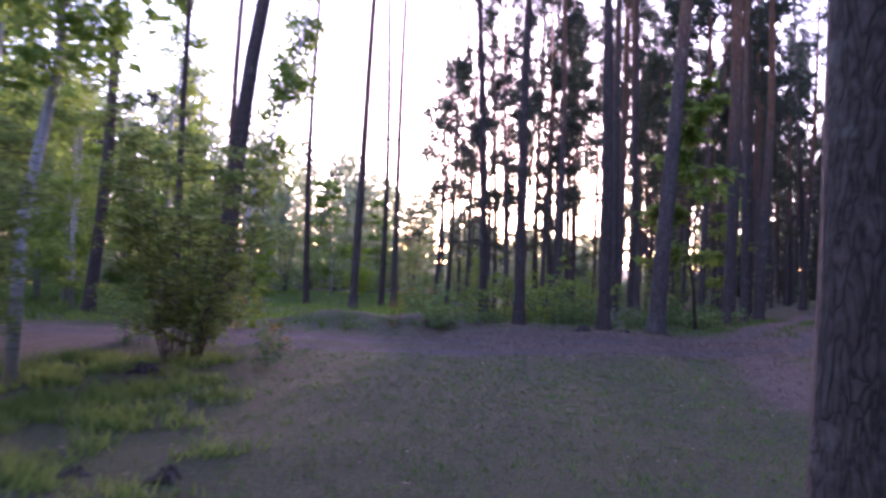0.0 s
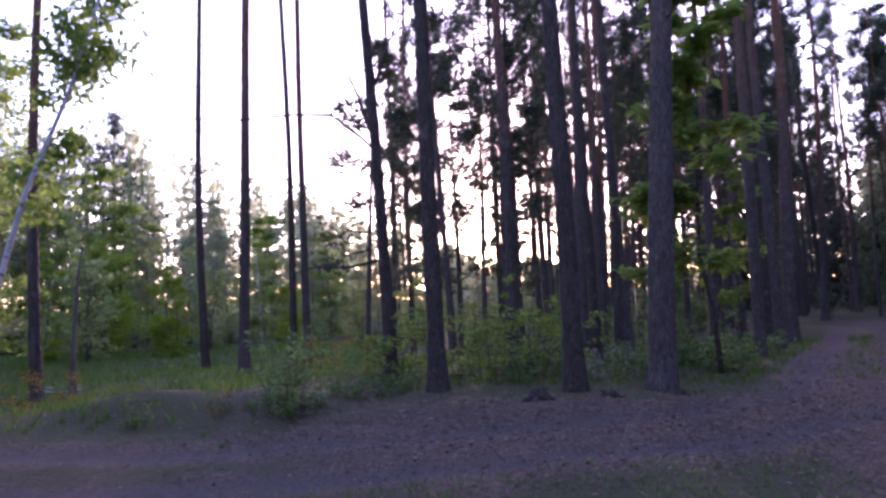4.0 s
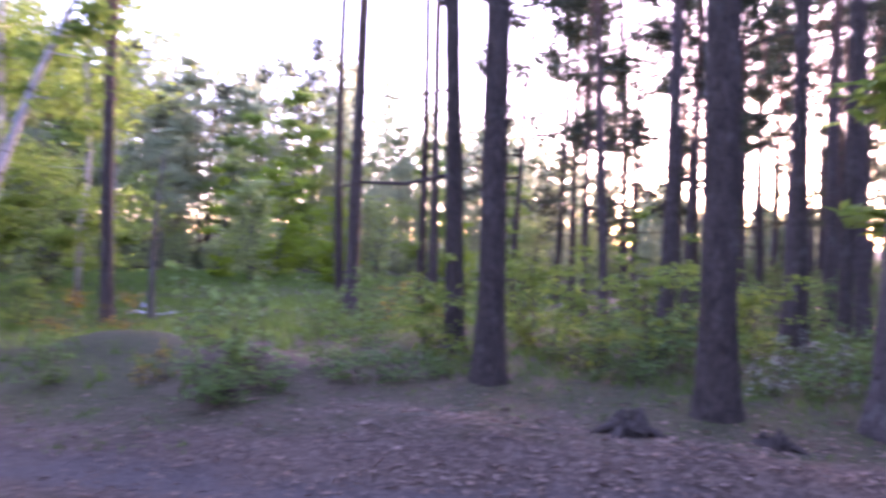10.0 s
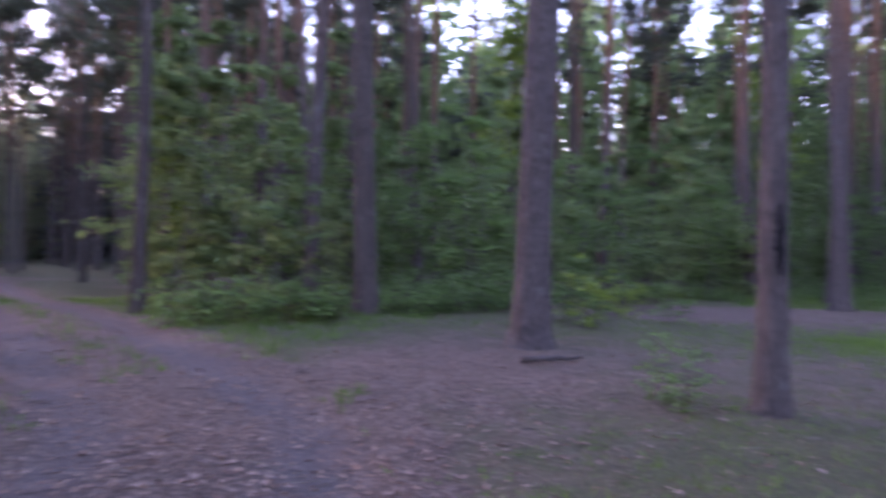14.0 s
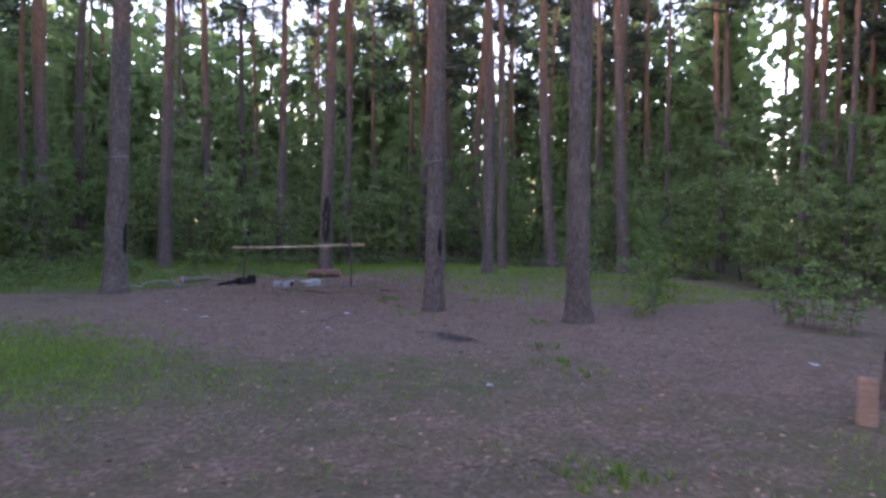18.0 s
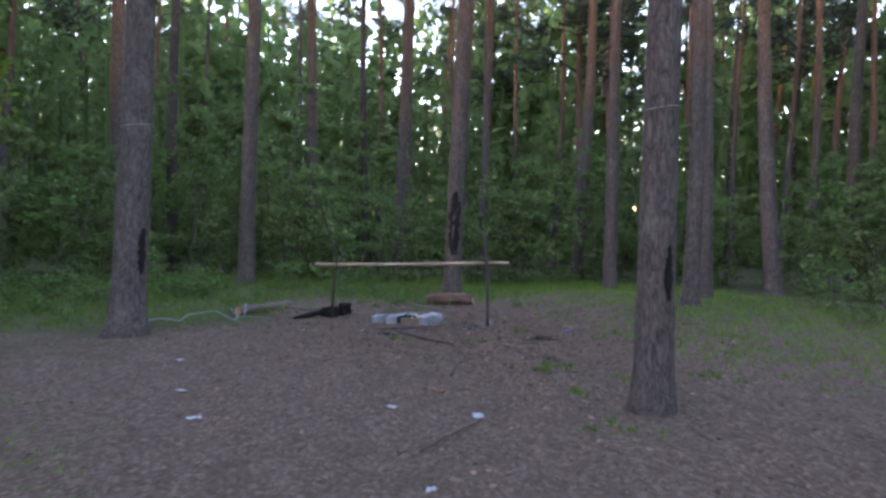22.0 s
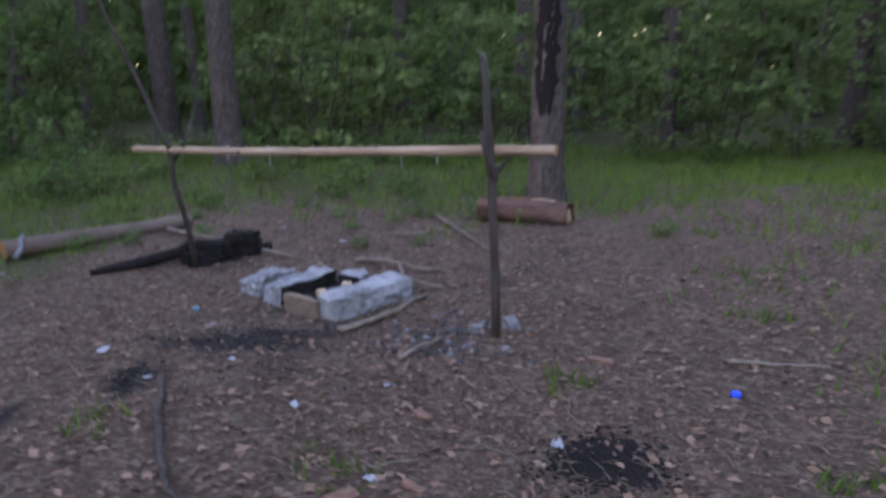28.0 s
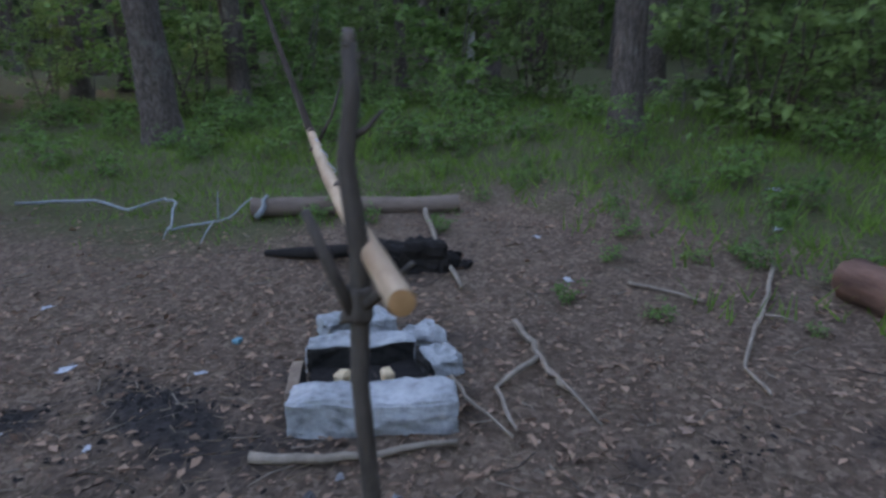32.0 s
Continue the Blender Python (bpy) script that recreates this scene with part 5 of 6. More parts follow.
def old_log(a, b, r):
    """A short rotten log: torn bark, one hollow end, a loose bark strip behind it."""
    a, b = Vector(a), Vector(b)
    ln = (b - a).length
    ob = tagged(new("log"), "short thick red-barked log, hollow at one end, by the burnt pine", "log")
    ob.matrix_world = Matrix.Translation((a + b) / 2) @ (b - a).to_track_quat("X", "Z").to_matrix().to_4x4()
    rows, sides = 26, 22

    def skin(u, k, scale=1.0):
        an = 6.2832 * k / sides
        x = (u - 0.5) * ln
        q = Vector((x * 5, math.cos(an) * 1.4, math.sin(an) * 1.4))
        rr = r * scale * (1 + 0.17 * noise.noise(q) + 0.11 * noise.noise(Vector((x * 3, math.cos(an) * 6, math.sin(an) * 6))))
        jag = 0.03 * noise.noise(Vector((math.cos(an) * 3, math.sin(an) * 3, 7 * u))) * (1 if u in (0, 1) else 0)
        return (x + jag, math.cos(an) * rr, math.sin(an) * rr)

    g = Geo()
    g.add([skin(i / rows, k) for i in range(rows + 1) for k in range(sides)],
          [(i * sides + k, i * sides + (k + 1) % sides, (i + 1) * sides + (k + 1) % sides, (i + 1) * sides + k) for i in range(rows) for k in range(sides)])
    part("bark", g, REDLOG, ob)
    g = Geo()
    v = [skin(0, k, 0.99) for k in range(sides)] + [skin(0.005, k, 0.72) for k in range(sides)] + [skin(0.22, k, 0.55) for k in range(sides)] + [(-0.28 * ln, 0, 0)]
    f = [(i * sides + k, (i + 1) * sides + k, (i + 1) * sides + (k + 1) % sides, i * sides + (k + 1) % sides) for i in range(2) for k in range(sides)]
    g.add(v, f + [(2 * sides + k, 3 * sides, 2 * sides + (k + 1) % sides) for k in range(sides)])
    part("hollow_end", g, HEARTWOOD, ob, "dark hollow rotten end of the log")
    g = Geo()
    g.add([skin(1, k, 0.99) for k in range(sides)] + [(0.5 * ln - 0.01, 0, 0)], [(k, (k + 1) % sides, sides) for k in range(sides)])
    part("cut_end", g, HEARTWOOD, ob)
    ob2 = part("wood_wedge", rough_block((0.05, 0.045, 0.1), 31, 0.02, 4), CHIP, ob, "pale splinter of fresh wood in the hollow end", smooth=False)
    ob2.location = (-0.5 * ln + 0.005, 0.055, -0.045)
    for k, (x, y, l2, wd) in enumerate(((0.12, -0.02, 0.3, 0.03), (-0.2, 0.015, 0.24, 0.022))):
        g = rough_block((l2, wd, 0.008), 33 + k, 0.01, 6)
        ob2 = part("torn_wood", g, CHIP if k else CUT, ob, "strip of bare wood where bark is torn off", smooth=False)
        ob2.location = (x, y, r * 1.0)
    return ob


old_log((21.62, -8.6, 0.13), (22.1, -7.82, 0.12), 0.125)
slab("loose strip of dark bark behind the rotten log", 22.2, -8.02, (0.55, 0.12, 0.05), 2.1, 35, REDLOG, 0.03, 0.0, "bark", "bark_strip", "")


def stick_thing(pts, r, label, mat=None, name="stick", twig=(), lift=True, category="stick", group="sticks on the ground"):
    g = Geo()
    p = [(x, y, (gz(x, y) if lift else 0) + z) for x, y, z in pts]
    n = 4 * (len(p) - 1) + 1
    t = np.linspace(0, len(p) - 1, n)
    q = np.stack([np.interp(t, range(len(p)), [c[k] for c in p]) for k in range(3)], 1)
    q[1:-1] += np.random.default_rng(len(pts) * 7 + int(abs(pts[0][0]) * 100)).normal(size=(n - 2, 3)) * r * 0.35
    o = q.mean(0)
    tube(g, q - o, r * np.linspace(1.1, 0.6, n), 7)
    for a, b in twig:
        a, b = np.array(a) + [0, 0, gz(a[0], a[1]) if lift else 0], np.array(b) + [0, 0, gz(b[0], b[1]) if lift else 0]
        tube(g, [a - o, (a + b) / 2 - o + [0, 0, 0.01], b - o], [r * 0.7, r * 0.5, r * 0.25], 5)
    ob = new(name, g.mesh(name, [mat or DEADSTICK]))
    ob.location = o
    return tagged(ob, label, category, group)


for k, (u, drop_len) in enumerate(((-0.2, 0.03), (-0.09, 0.055), (0.02, 0.025), (0.21, 0.05), (0.28, 0.03))):
    hook = Geo()
    x0 = u * 3.34
    tube(hook, [(x0, 0.0, 0.029), (x0 + 0.004, 0.03, 0.0), (x0, 0.004, -0.03), (x0 + 0.006, 0.0, -0.03 - drop_len)], [0.0035] * 4, 5)
    part("wire_hook", hook, WIRE, rack_pole, "short wire end wound round the pole")

# the two upright stakes
stake = tagged(new("stake"), "dark upright stake with a forked knot holding the pole", "stake", "stakes of the cooking rack")
stake.location = (18.81, -7.53, gz(18.81, -7.53))
g = Geo()
tube(g, [(0, 0, -0.12), (0.005, 0.0, 0.3), (0.0, 0.02, 0.7), (0.03, 0.03, 1.0), (0.02, 0.05, 1.22), (0.05, 0.05, 1.36), (0.055, 0.06, 1.47)],
     [0.025, 0.024, 0.022, 0.026, 0.021, 0.02, 0.018], 9, wobble=0.05, rng=np.random.default_rng(3))
shaft = part("shaft", g, STAKE, stake)
for a, b, ra, rb in (((0, 0.02, 0.86), (-0.07, 0.09, 1.12), 0.017, 0.012), ((0, 0.02, 0.88), (0.08, -0.09, 1.0), 0.017, 0.007), ((0.04, 0.05, 1.27), (0.07, -0.02, 1.33), 0.01, 0.005)):
    g = Geo()
    tube(g, [a, (np.array(a) + b) / 2 + [0, 0, -0.01], b], [ra, (ra + rb) / 2, rb], 6)
    part("prong", g, STAKE, stake)
g = rough_block((0.06, 0.06, 0.11), 9, 0.02, 4)
ob = part("knot", g, STAKE, shaft, "swollen knot under the fork")
ob.location = (0.005, 0.02, 0.84)
g = Geo()
tube(g, [(0.055, 0.06, 1.46), (0.057, 0.06, 1.5)], [0.0185, 0.01], 8)
part("cut_tip", g, RAW, stake, "pale hacked tip")
stake2 = tagged(new("stake"), "thin leaning branch stake with a fork holding the pole", "stake", "stakes of the cooking rack")
stake2.location = (20.62, -5.42, gz(20.62, -5.42))
g = Geo()
tube(g, [(0, 0, -0.1), (-0.13, 0.0, 0.35), (-0.29, 0.02, 0.7), (-0.36, 0.0, 0.95), (-0.42, 0.12, 1.35), (-0.46, 0.28, 1.8), (-0.48, 0.36, 2.1)], [0.024, 0.022, 0.02, 0.022, 0.016, 0.012, 0.006], 8)
part("shaft", g, STAKE, stake2)
g = Geo()
tube(g, [(-0.33, 0.0, 0.84), (-0.28, -0.1, 1.02), (-0.24, -0.16, 1.22)], [0.013, 0.01, 0.005], 6)
part("prong", g, STAKE, stake2)

# the charred wood
charred = tagged(new("charred_log"), "charred black branch with a lump of burnt wood", "log")
charred.location = (20.75, -5.45, gz(20.75, -5.45))
g = Geo()
tube(g, [(-0.42, 0.72, 0.04), (-0.2, 0.4, 0.06), (0.0, 0.1, 0.1), (0.1, -0.15, 0.12)], [0.025, 0.04, 0.05, 0.045], 9, wobble=0.12, rng=np.random.default_rng(8))
part("branch", g, CHAR, charred)
for k, (x, y, size, turn) in enumerate(((0.04, -0.06, (0.5, 0.17, 0.17), -1.03), (-0.07, -0.02, (0.3, 0.13, 0.11), -0.9), (0.2, -0.3, (0.2, 0.16, 0.13), -1.3), (0.12, -0.24, (0.26, 0.1, 0.22), -0.8), (0.3, -0.42, (0.09, 0.08, 0.07), 0.3))):
    ob = part("burnt_lump", rough_block(size, 20 + k, 0.035, 8), CHAR, charred, smooth=False)
    ob.location, ob.rotation_euler = (x, y, -0.02), (0.1 * k - 0.15, 0.06, turn)
stick_thing([(21.75, -4.85, 0.03), (21.2, -5.5, 0.04), (20.75, -6.12, 0.03)], 0.022, "straight grey stick beside the charred branch")
stick_thing([(20.55, -6.66, 0.03), (20.35, -6.92, 0.05), (20.2, -7.12, 0.03), (20.12, -7.3, 0.02)], 0.017, "forked dry stick by the fire ring", twig=(((20.22, -7.1, 0.03), (20.0, -7.5, 0.02)),))
stick_thing([(20.3, -7.0, 0.04), (19.95, -7.02, 0.03), (19.75, -7.28, 0.02)], 0.014, "thin crossed stick by the fire ring")
stick_thing([(21.44, -6.82, 0.02), (21.48, -7.05, 0.03), (21.5, -7.26, 0.02)], 0.012, "short pale stick on the bare ground")
stick_thing([(22.3, -7.35, 0.02), (21.6, -7.55, 0.03), (21.2, -7.63, 0.03), (20.85, -7.72, 0.02), (20.67, -7.9, 0.02)], 0.014, "long curved pale stick", twig=(((21.5, -7.57, 0.03), (21.5, -7.75, 0.03)),))
stick_thing([(18.97, -6.66, 0.025), (19.2, -6.93, 0.03), (19.54, -7.16, 0.025)], 0.02, "stripped stick in front of the fire block")
stick_thing([(18.36, -5.88, 0.03), (17.95, -6.0, 0.03), (17.6, -6.12, 0.03), (17.42, -6.2, 0.03), (17.34, -6.28, 0.02)], 0.017, "long dark crooked stick on the litter", STAKE)
stick_thing([(18.55, -7.0, 0.02), (18.7, -7.12, 0.03), (18.8, -7.25, 0.02)], 0.012, "short stick among the rubble")
stick_thing([(19.85, -6.85, 0.06), (19.75, -7.02, 0.07), (19.7, -7.3, 0.02)], 0.009, "bent wire-thin twig over the stones")
stick_thing([(18.3, -8.6, 0.02), (18.25, -8.8, 0.025), (18.2, -9.05, 0.02)], 0.011, "dry stick near the blue cap")
stick_thing([(7.24, 4.12, 0.03), (7.39, 3.88, 0.05), (7.51, 3.6, 0.07)], 0.03, "short dead branch at the foot of a pine", STAKE)
stick_thing([(13.2, -4.2, 0.02), (13.5, -4.6, 0.03), (13.7, -4.9, 0.02)], 0.007, "thin stick on the clearing's floor", STAKE)
stick_thing([(15.4, -5.4, 0.02), (15.9, -5.7, 0.03), (16.3, -6.2, 0.02)], 0.008, "thin stick on the clearing's floor", STAKE)

# bent white tubing beside the log
stick_thing([(19.6, -2.2, 0.08), (20.05, -2.68, 0.1), (20.2, -2.95, 0.03), (20.45, -3.1, 0.12), (20.35, -3.5, 0.16), (20.15, -3.75, 0.04), (20.45, -3.86, 0.05), (20.6, -3.84, 0.04), (20.85, -3.78, 0.14)],
            0.012, "bent white metal tube frame lying in the grass", TIN, "bent_tube", ((((20.5, -3.85, 0.05), (20.55, -3.8, 0.26))), ((20.15, -3.75, 0.06), (20.05, -3.85, 0.0)), ((20.45, -3.86, 0.05), (20.1, -4.3, 0.05))), category="metal tube", group="")
stick_thing([(20.75, -3.98, 0.03), (20.85, -4.02, 0.2)], 0.026, "crushed white metal tube end by the log", TIN, "bent_tube", category="metal tube", group="")

# rubble, scraps, the blue cap
stone_meshes = [rough_block((0.06, 0.05, 0.04), 40 + k, 0.035, 3).mesh("rubble_stone", [ASH if k > 0 else STONE], False) for k in range(5)]
rb = random.Random(4)
for k in range(120):
    x, y = rb.gauss(18.83, 0.17), rb.gauss(-7.27, 0.16)
    if math.hypot(x - 18.81, y + 7.53) < 0.08:
        continue
    ob = new("rubble_stone", stone_meshes[rb.randrange(5)])
    ob.matrix_world = Matrix.Translation((x, y, gz(x, y) - 0.008)) @ Euler((0, 0, rb.uniform(0, 6.28))).to_matrix().to_4x4() @ Matrix.Scale(rb.uniform(0.22, 0.66), 4)
    tagged(ob, "small grey lump of broken concrete beside the stake", "stone", "rubble beside the stake")
slab("fist-sized whitish stone at the foot of the stake", 18.93, -7.63, (0.085, 0.075, 0.065), 0.3, 50, STONE, 0.025, 0.01, name="stone", group="")
slab("whitish stone beside the stake", 18.9, -7.44, (0.07, 0.055, 0.05), 0.9, 51, STONE, 0.018, 0.01, name="stone", group="")


def scrap(x, y, size, label, mat=None, seed=0, name="paper_scrap", category="litter"):
    rng = np.random.default_rng(seed)
    g = Geo()
    n = 4
    v = [((i / n - 0.5) * size * (1 + 0.3 * rng.normal()), (j / n - 0.5) * size * 0.7 * (1 + 0.3 * rng.normal()), 0.008 + abs(rng.normal()) * size * 0.1) for i in range(n + 1) for j in range(n + 1)]
    g.add(v, [(i * (n + 1) + j, (i + 1) * (n + 1) + j, (i + 1) * (n + 1) + j + 1, i * (n + 1) + j + 1) for i in range(n) for j in range(n)])
    ob = loose(name, g, mat or PAPER, label, category, (x, y, gz(x, y)), seed, smooth=False)
    ob.modifiers.new("thickness", "SOLIDIFY").thickness = 0.002


for k, (x, y, s) in enumerate(((18.79, -5.43, 0.1), (21.29, -6.5, 0.09), (23.0, -7.15, 0.12), (17.66, -7.62, 0.08), (18.08, -6.54, 0.07), (18.4, -5.8, 0.05), (19.2, -5.9, 0.06), (17.5, -6.9, 0.07), (18.3, -6.95, 0.06),
                               (17.1, -7.0, 0.08), (15.51, -2.75, 0.14), (14.59, -2.81, 0.15), (13.9, -4.99, 0.16), (17.14, -2.82, 0.1), (23.9, -6.8, 0.16), (16.5, -5.2, 0.08), (14.4, -4.4, 0.09), (12.5, -4.0, 0.08), (8.2, -3.6, 0.1), (16.0, -6.6, 0.06), (21.8, -5.9, 0.07), (7.24, -7.31, 0.13), (19.0, -4.6, 0.07), (18.6, -6.15, 0.05))):
    scrap(x, y, s * 0.75, "crumpled pale scrap of litter on the ground", None, k)
for k, (x, y) in enumerate(((-10.0, 12.0), (-9.4, 12.3), (-10.6, 12.9))):
    scrap(x, y, 0.5, "heap of white rubbish at the edge of the meadow", None, 60 + k, "rubbish", "rubbish")
slab("small teal plastic shard on the soil", 19.5, -5.72, (0.05, 0.035, 0.02), 0.4, 80, GLASSY, 0.008, 0.0, "shard", "shard", "")
cap = Geo()
tube(cap, [(0, 0, 0), (0, 0, 0.012), (0, 0, 0.022), (0, 0, 0.027)], [0.022, 0.023, 0.021, 0.017], 18)
loose("bottle_cap", cap, BLUE, "bright blue plastic cap on the needles", "cap", (17.99, -8.49, gz(17.99, -8.49) + 0.004), 0.5)
for k, (x, y, a, ln) in enumerate(((17.34, -6.74, -0.95, 0.26), (17.95, -7.1, 0.4, 0.12), (18.4, -8.0, 1.0, 0.12), (17.4, -7.05, 0.8, 0.1), (16.9, -8.6, 0.1, 0.12), (14.8, -5.0, 0.3, 0.16))):
    slab("flat piece of reddish pine bark on the litter", x, y, (ln, ln * 0.3, 0.02), a, 70 + k, BARKCHIP, 0.012, 0.0, "bark", "bark_piece", "pieces of bark")


def ash_patch(cx, cy, wx, wy, n, seed, label):
    rng = np.random.default_rng(seed)
    g = Geo()
    for k in range(n):
        x, y = cx + rng.normal() * wx * 0.5, cy + rng.normal() * wy * 0.5
        s = rng.uniform(0.006, 0.026)
        z = gz(x, y)
        a = rng.uniform(0, 3.14)
        ca, sa = math.cos(a) * s, math.sin(a) * s
        hgt = s * rng.uniform(0.2, 0.6)
        v = [(x + ca, y + sa, z), (x - sa * 0.6, y + ca * 0.6, z), (x - ca, y - sa, z), (x + sa * 0.6, y - ca * 0.6, z), (x + ca * 0.2, y + sa * 0.3, z + hgt)]
        g.add(v, [(0, 1, 4), (1, 2, 4), (2, 3, 4), (3, 0, 4)])
    tagged(new("charcoal", g.mesh("charcoal", [CHAR], False)), label, "charcoal", kind="stuff")


ash_patch(17.53, -7.77, 0.19, 0.19, 1500, 1, "patch of black charcoal and burnt needles")
ash_patch(11.06, -5.18, 0.75, 0.3, 130, 2, "scattered black charcoal lumps")
ash_patch(18.85, -6.1, 0.45, 0.25, 60, 3, "thin scatter of charcoal before the fire ring")
ash_patch(18.75, -6.4, 0.8, 0.55, 90, 8, "dark soot and charcoal crumbs in the soil before the fire")
ash_patch(18.95, -5.9, 0.16, 0.5, 80, 9, "dark streak of charcoal beside the fire ring")
ash_patch(18.4, -5.7, 0.2, 0.1, 60, 4, "dark streak of charcoal on the soil")
ash_patch(20.2, -7.95, 0.2, 0.1, 40, 5, "dark scatter of charcoal")
ash_patch(21.4, -10.2, 0.3, 0.2, 60, 6, "dark scatter of charcoal near the grass")
ash_patch(15.9, -6.9, 0.3, 0.1, 60, 7, "dark scatter of charcoal")


# stumps and roots by the track
def stump(x, y, s, seed, label):
    """A rotten stump: a hollow ring of splintered shards on spreading roots."""
    ob = tagged(new("tree_stump"), label, "stump", "stumps at the track")
    ob.location = (x, y, gz(x, y) - 0.03)
    rng = np.random.default_rng(seed)
    part("stump_wood", rough_block((s * 0.62, s * 0.58, s * 0.5), seed, s * 0.3, 7), ROTTEN, ob, smooth=False)
    for k in range(8):
        a = 6.283 * (k + rng.uniform(0, 0.7)) / 8
        d = np.array([math.cos(a), math.sin(a), 0])
        hgt = s * rng.uniform(0.35, 0.8)
        g = Geo()
        tube(g, [d * s * 0.42, d * s * 0.36 + [0, 0, hgt * 0.5], d * s * rng.uniform(0.24, 0.36) + [0, 0, hgt]], [s * 0.18, s * 0.15, s * 0.07], 7, wobble=0.3, rng=rng)
        part("shard", g, ROTTEN, ob)
    for k in range(6):
        a = rng.uniform(0, 6.28)
        g = Geo()
        d = np.array([math.cos(a), math.sin(a), 0])
        side = np.array([-d[1], d[0], 0]) * s * rng.uniform(-0.3, 0.3)
        tube(g, [d * s * 0.25 + [0, 0, s * 0.4], d * s * 0.65 + side + [0, 0, s * 0.22], d * s * 1.05 + side * 1.6 + [0, 0, 0.02]], [s * 0.12, s * 0.09, s * 0.03], 6, wobble=0.12, rng=rng)
        part("root", g, ROTTEN, ob)


stump(0.26, 5.25, 0.27, 1, "rotten dark stump torn out of the ground")
stump(1.16, 5.3, 0.2, 2, "low rotten stump with roots")
stump(2.12, 5.62, 0.15, 3, "small root knot at the foot of a pine")
stump(-6.4, -0.75, 0.24, 4, "dark rotten stump among the bushes")
stump(-4.2, -5.1, 0.17, 5, "dark stump in the undergrowth")
stump(-4.85, -5.1, 0.13, 6, "mossy dark stump beside the bushes")
slab("short weathered board post beside a big pine", 5.69, -5.13, (0.13, 0.05, 0.42), 0.6, 90, LOGBARK, 0.012, 0.06, "post", "post", "")


# ---- grass and litter ----
PATHLINE = ((-1.9, -9.7), (-0.6, -4), (0.6, 0.5), (1.1, 2.1), (2.7, 0.7), (6.4, -1.5), (10, -3.1), (14, -5.7), (16, -7.8), (18, -8.7))


def near_path(rng, n, wide):
    k = rng.integers(0, len(PATHLINE) - 1, n)
    p = np.array(PATHLINE)
    u = rng.uniform(0, 1, n)[:, None]
    return p[k] * (1 - u) + p[k + 1] * u + rng.normal(size=(n, 2)) * wide


def litter():
    rng = np.random.default_rng(12)
    way = np.array(TRACK[3:9])
    k, u = rng.integers(0, 5, 7000), rng.uniform(0, 1, 7000)[:, None]
    lane = way[k] * (1 - u) + way[k + 1] * u + rng.normal(size=(7000, 2)) * 0.9
    pts = np.concatenate([near_path(rng, 20000, 3.0), np.stack([rng.normal(1.5, 3.0, 9000), rng.normal(4.0, 1.3, 9000)], 1), near_path(rng, 12000, 6.0), np.stack([rng.normal(18.4, 2.2, 26000), rng.normal(-6.6, 2.0, 26000)], 1), lane])
    pts = np.array([(x, y) for x, y in pts if (grassy(x, y) < 0.75 or rng.uniform() < 0.25) and rng.uniform() > 0.95 * sooty(x, y)])
    z = np.array([gz(x, y) for x, y in pts])
    n = len(pts)
    c = np.column_stack([pts, z + rng.uniform(0.004, 0.014, n)])
    d = rng.normal(size=(n, 3)) * [1, 1, 0.12]
    nrm = rng.normal(size=(n, 3)) * 0.35 + [0, 0, 1]
    sz = 0.016 + 0.05 * rng.uniform(0, 1, n) ** 3.0
    g = Geo()
    scatter(g, c, d, nrm, sz, sz * rng.uniform(0.25, 0.75, n), fold=0.2)
    tagged(new("leaf_litter", g.mesh("leaf_litter", [LITTER], False)), "dry brown leaves and bark flakes strewn over the ground", "leaf litter", kind="stuff")


def needles():
    rng = np.random.default_rng(13)
    pts = np.concatenate([near_path(rng, 9000, 2.5), np.stack([rng.normal(18.0, 1.8, 9000), rng.normal(-7.0, 1.5, 9000)], 1)])
    pts = np.array([q for q in pts if rng.uniform() > 0.95 * sooty(*q)])
    z = np.array([gz(x, y) for x, y in pts])
    n = len(pts)
    b = np.column_stack([pts, z + 0.004])
    a = rng.uniform(0, 6.28, n)
    ln = rng.uniform(0.05, 0.14, n)
    t = b + np.column_stack([np.cos(a) * ln, np.sin(a) * ln, rng.uniform(0.0, 0.03, n)])
    g = Geo()
    blades(g, b, t, 0.006, rng=rng)
    tagged(new("dry_needles", g.mesh("dry_needles", [GRASS_DRY], False)), "dry needles and straw on the ground", "needles", kind="stuff")


def grass(name, pts, tall, mat, label, wide=0.012, seed=1, per=6, spread=0.05):
    rng = np.random.default_rng(seed)
    z = np.array([gz(x, y) for x, y in pts])
    b = np.repeat(np.column_stack([pts, z - 0.01]), per, 0)
    n = len(b)
    b[:, :2] += rng.normal(size=(n, 2)) * spread
    h = tall * rng.uniform(0.4, 1.15, n)
    t = b + np.column_stack([rng.normal(size=(n, 2)) * h[:, None] * 0.45, h])
    g = Geo()
    blades(g, b, t, wide, rng=rng)
    tagged(new(name, g.mesh(name, [mat], False)), label, "grass", kind="stuff")


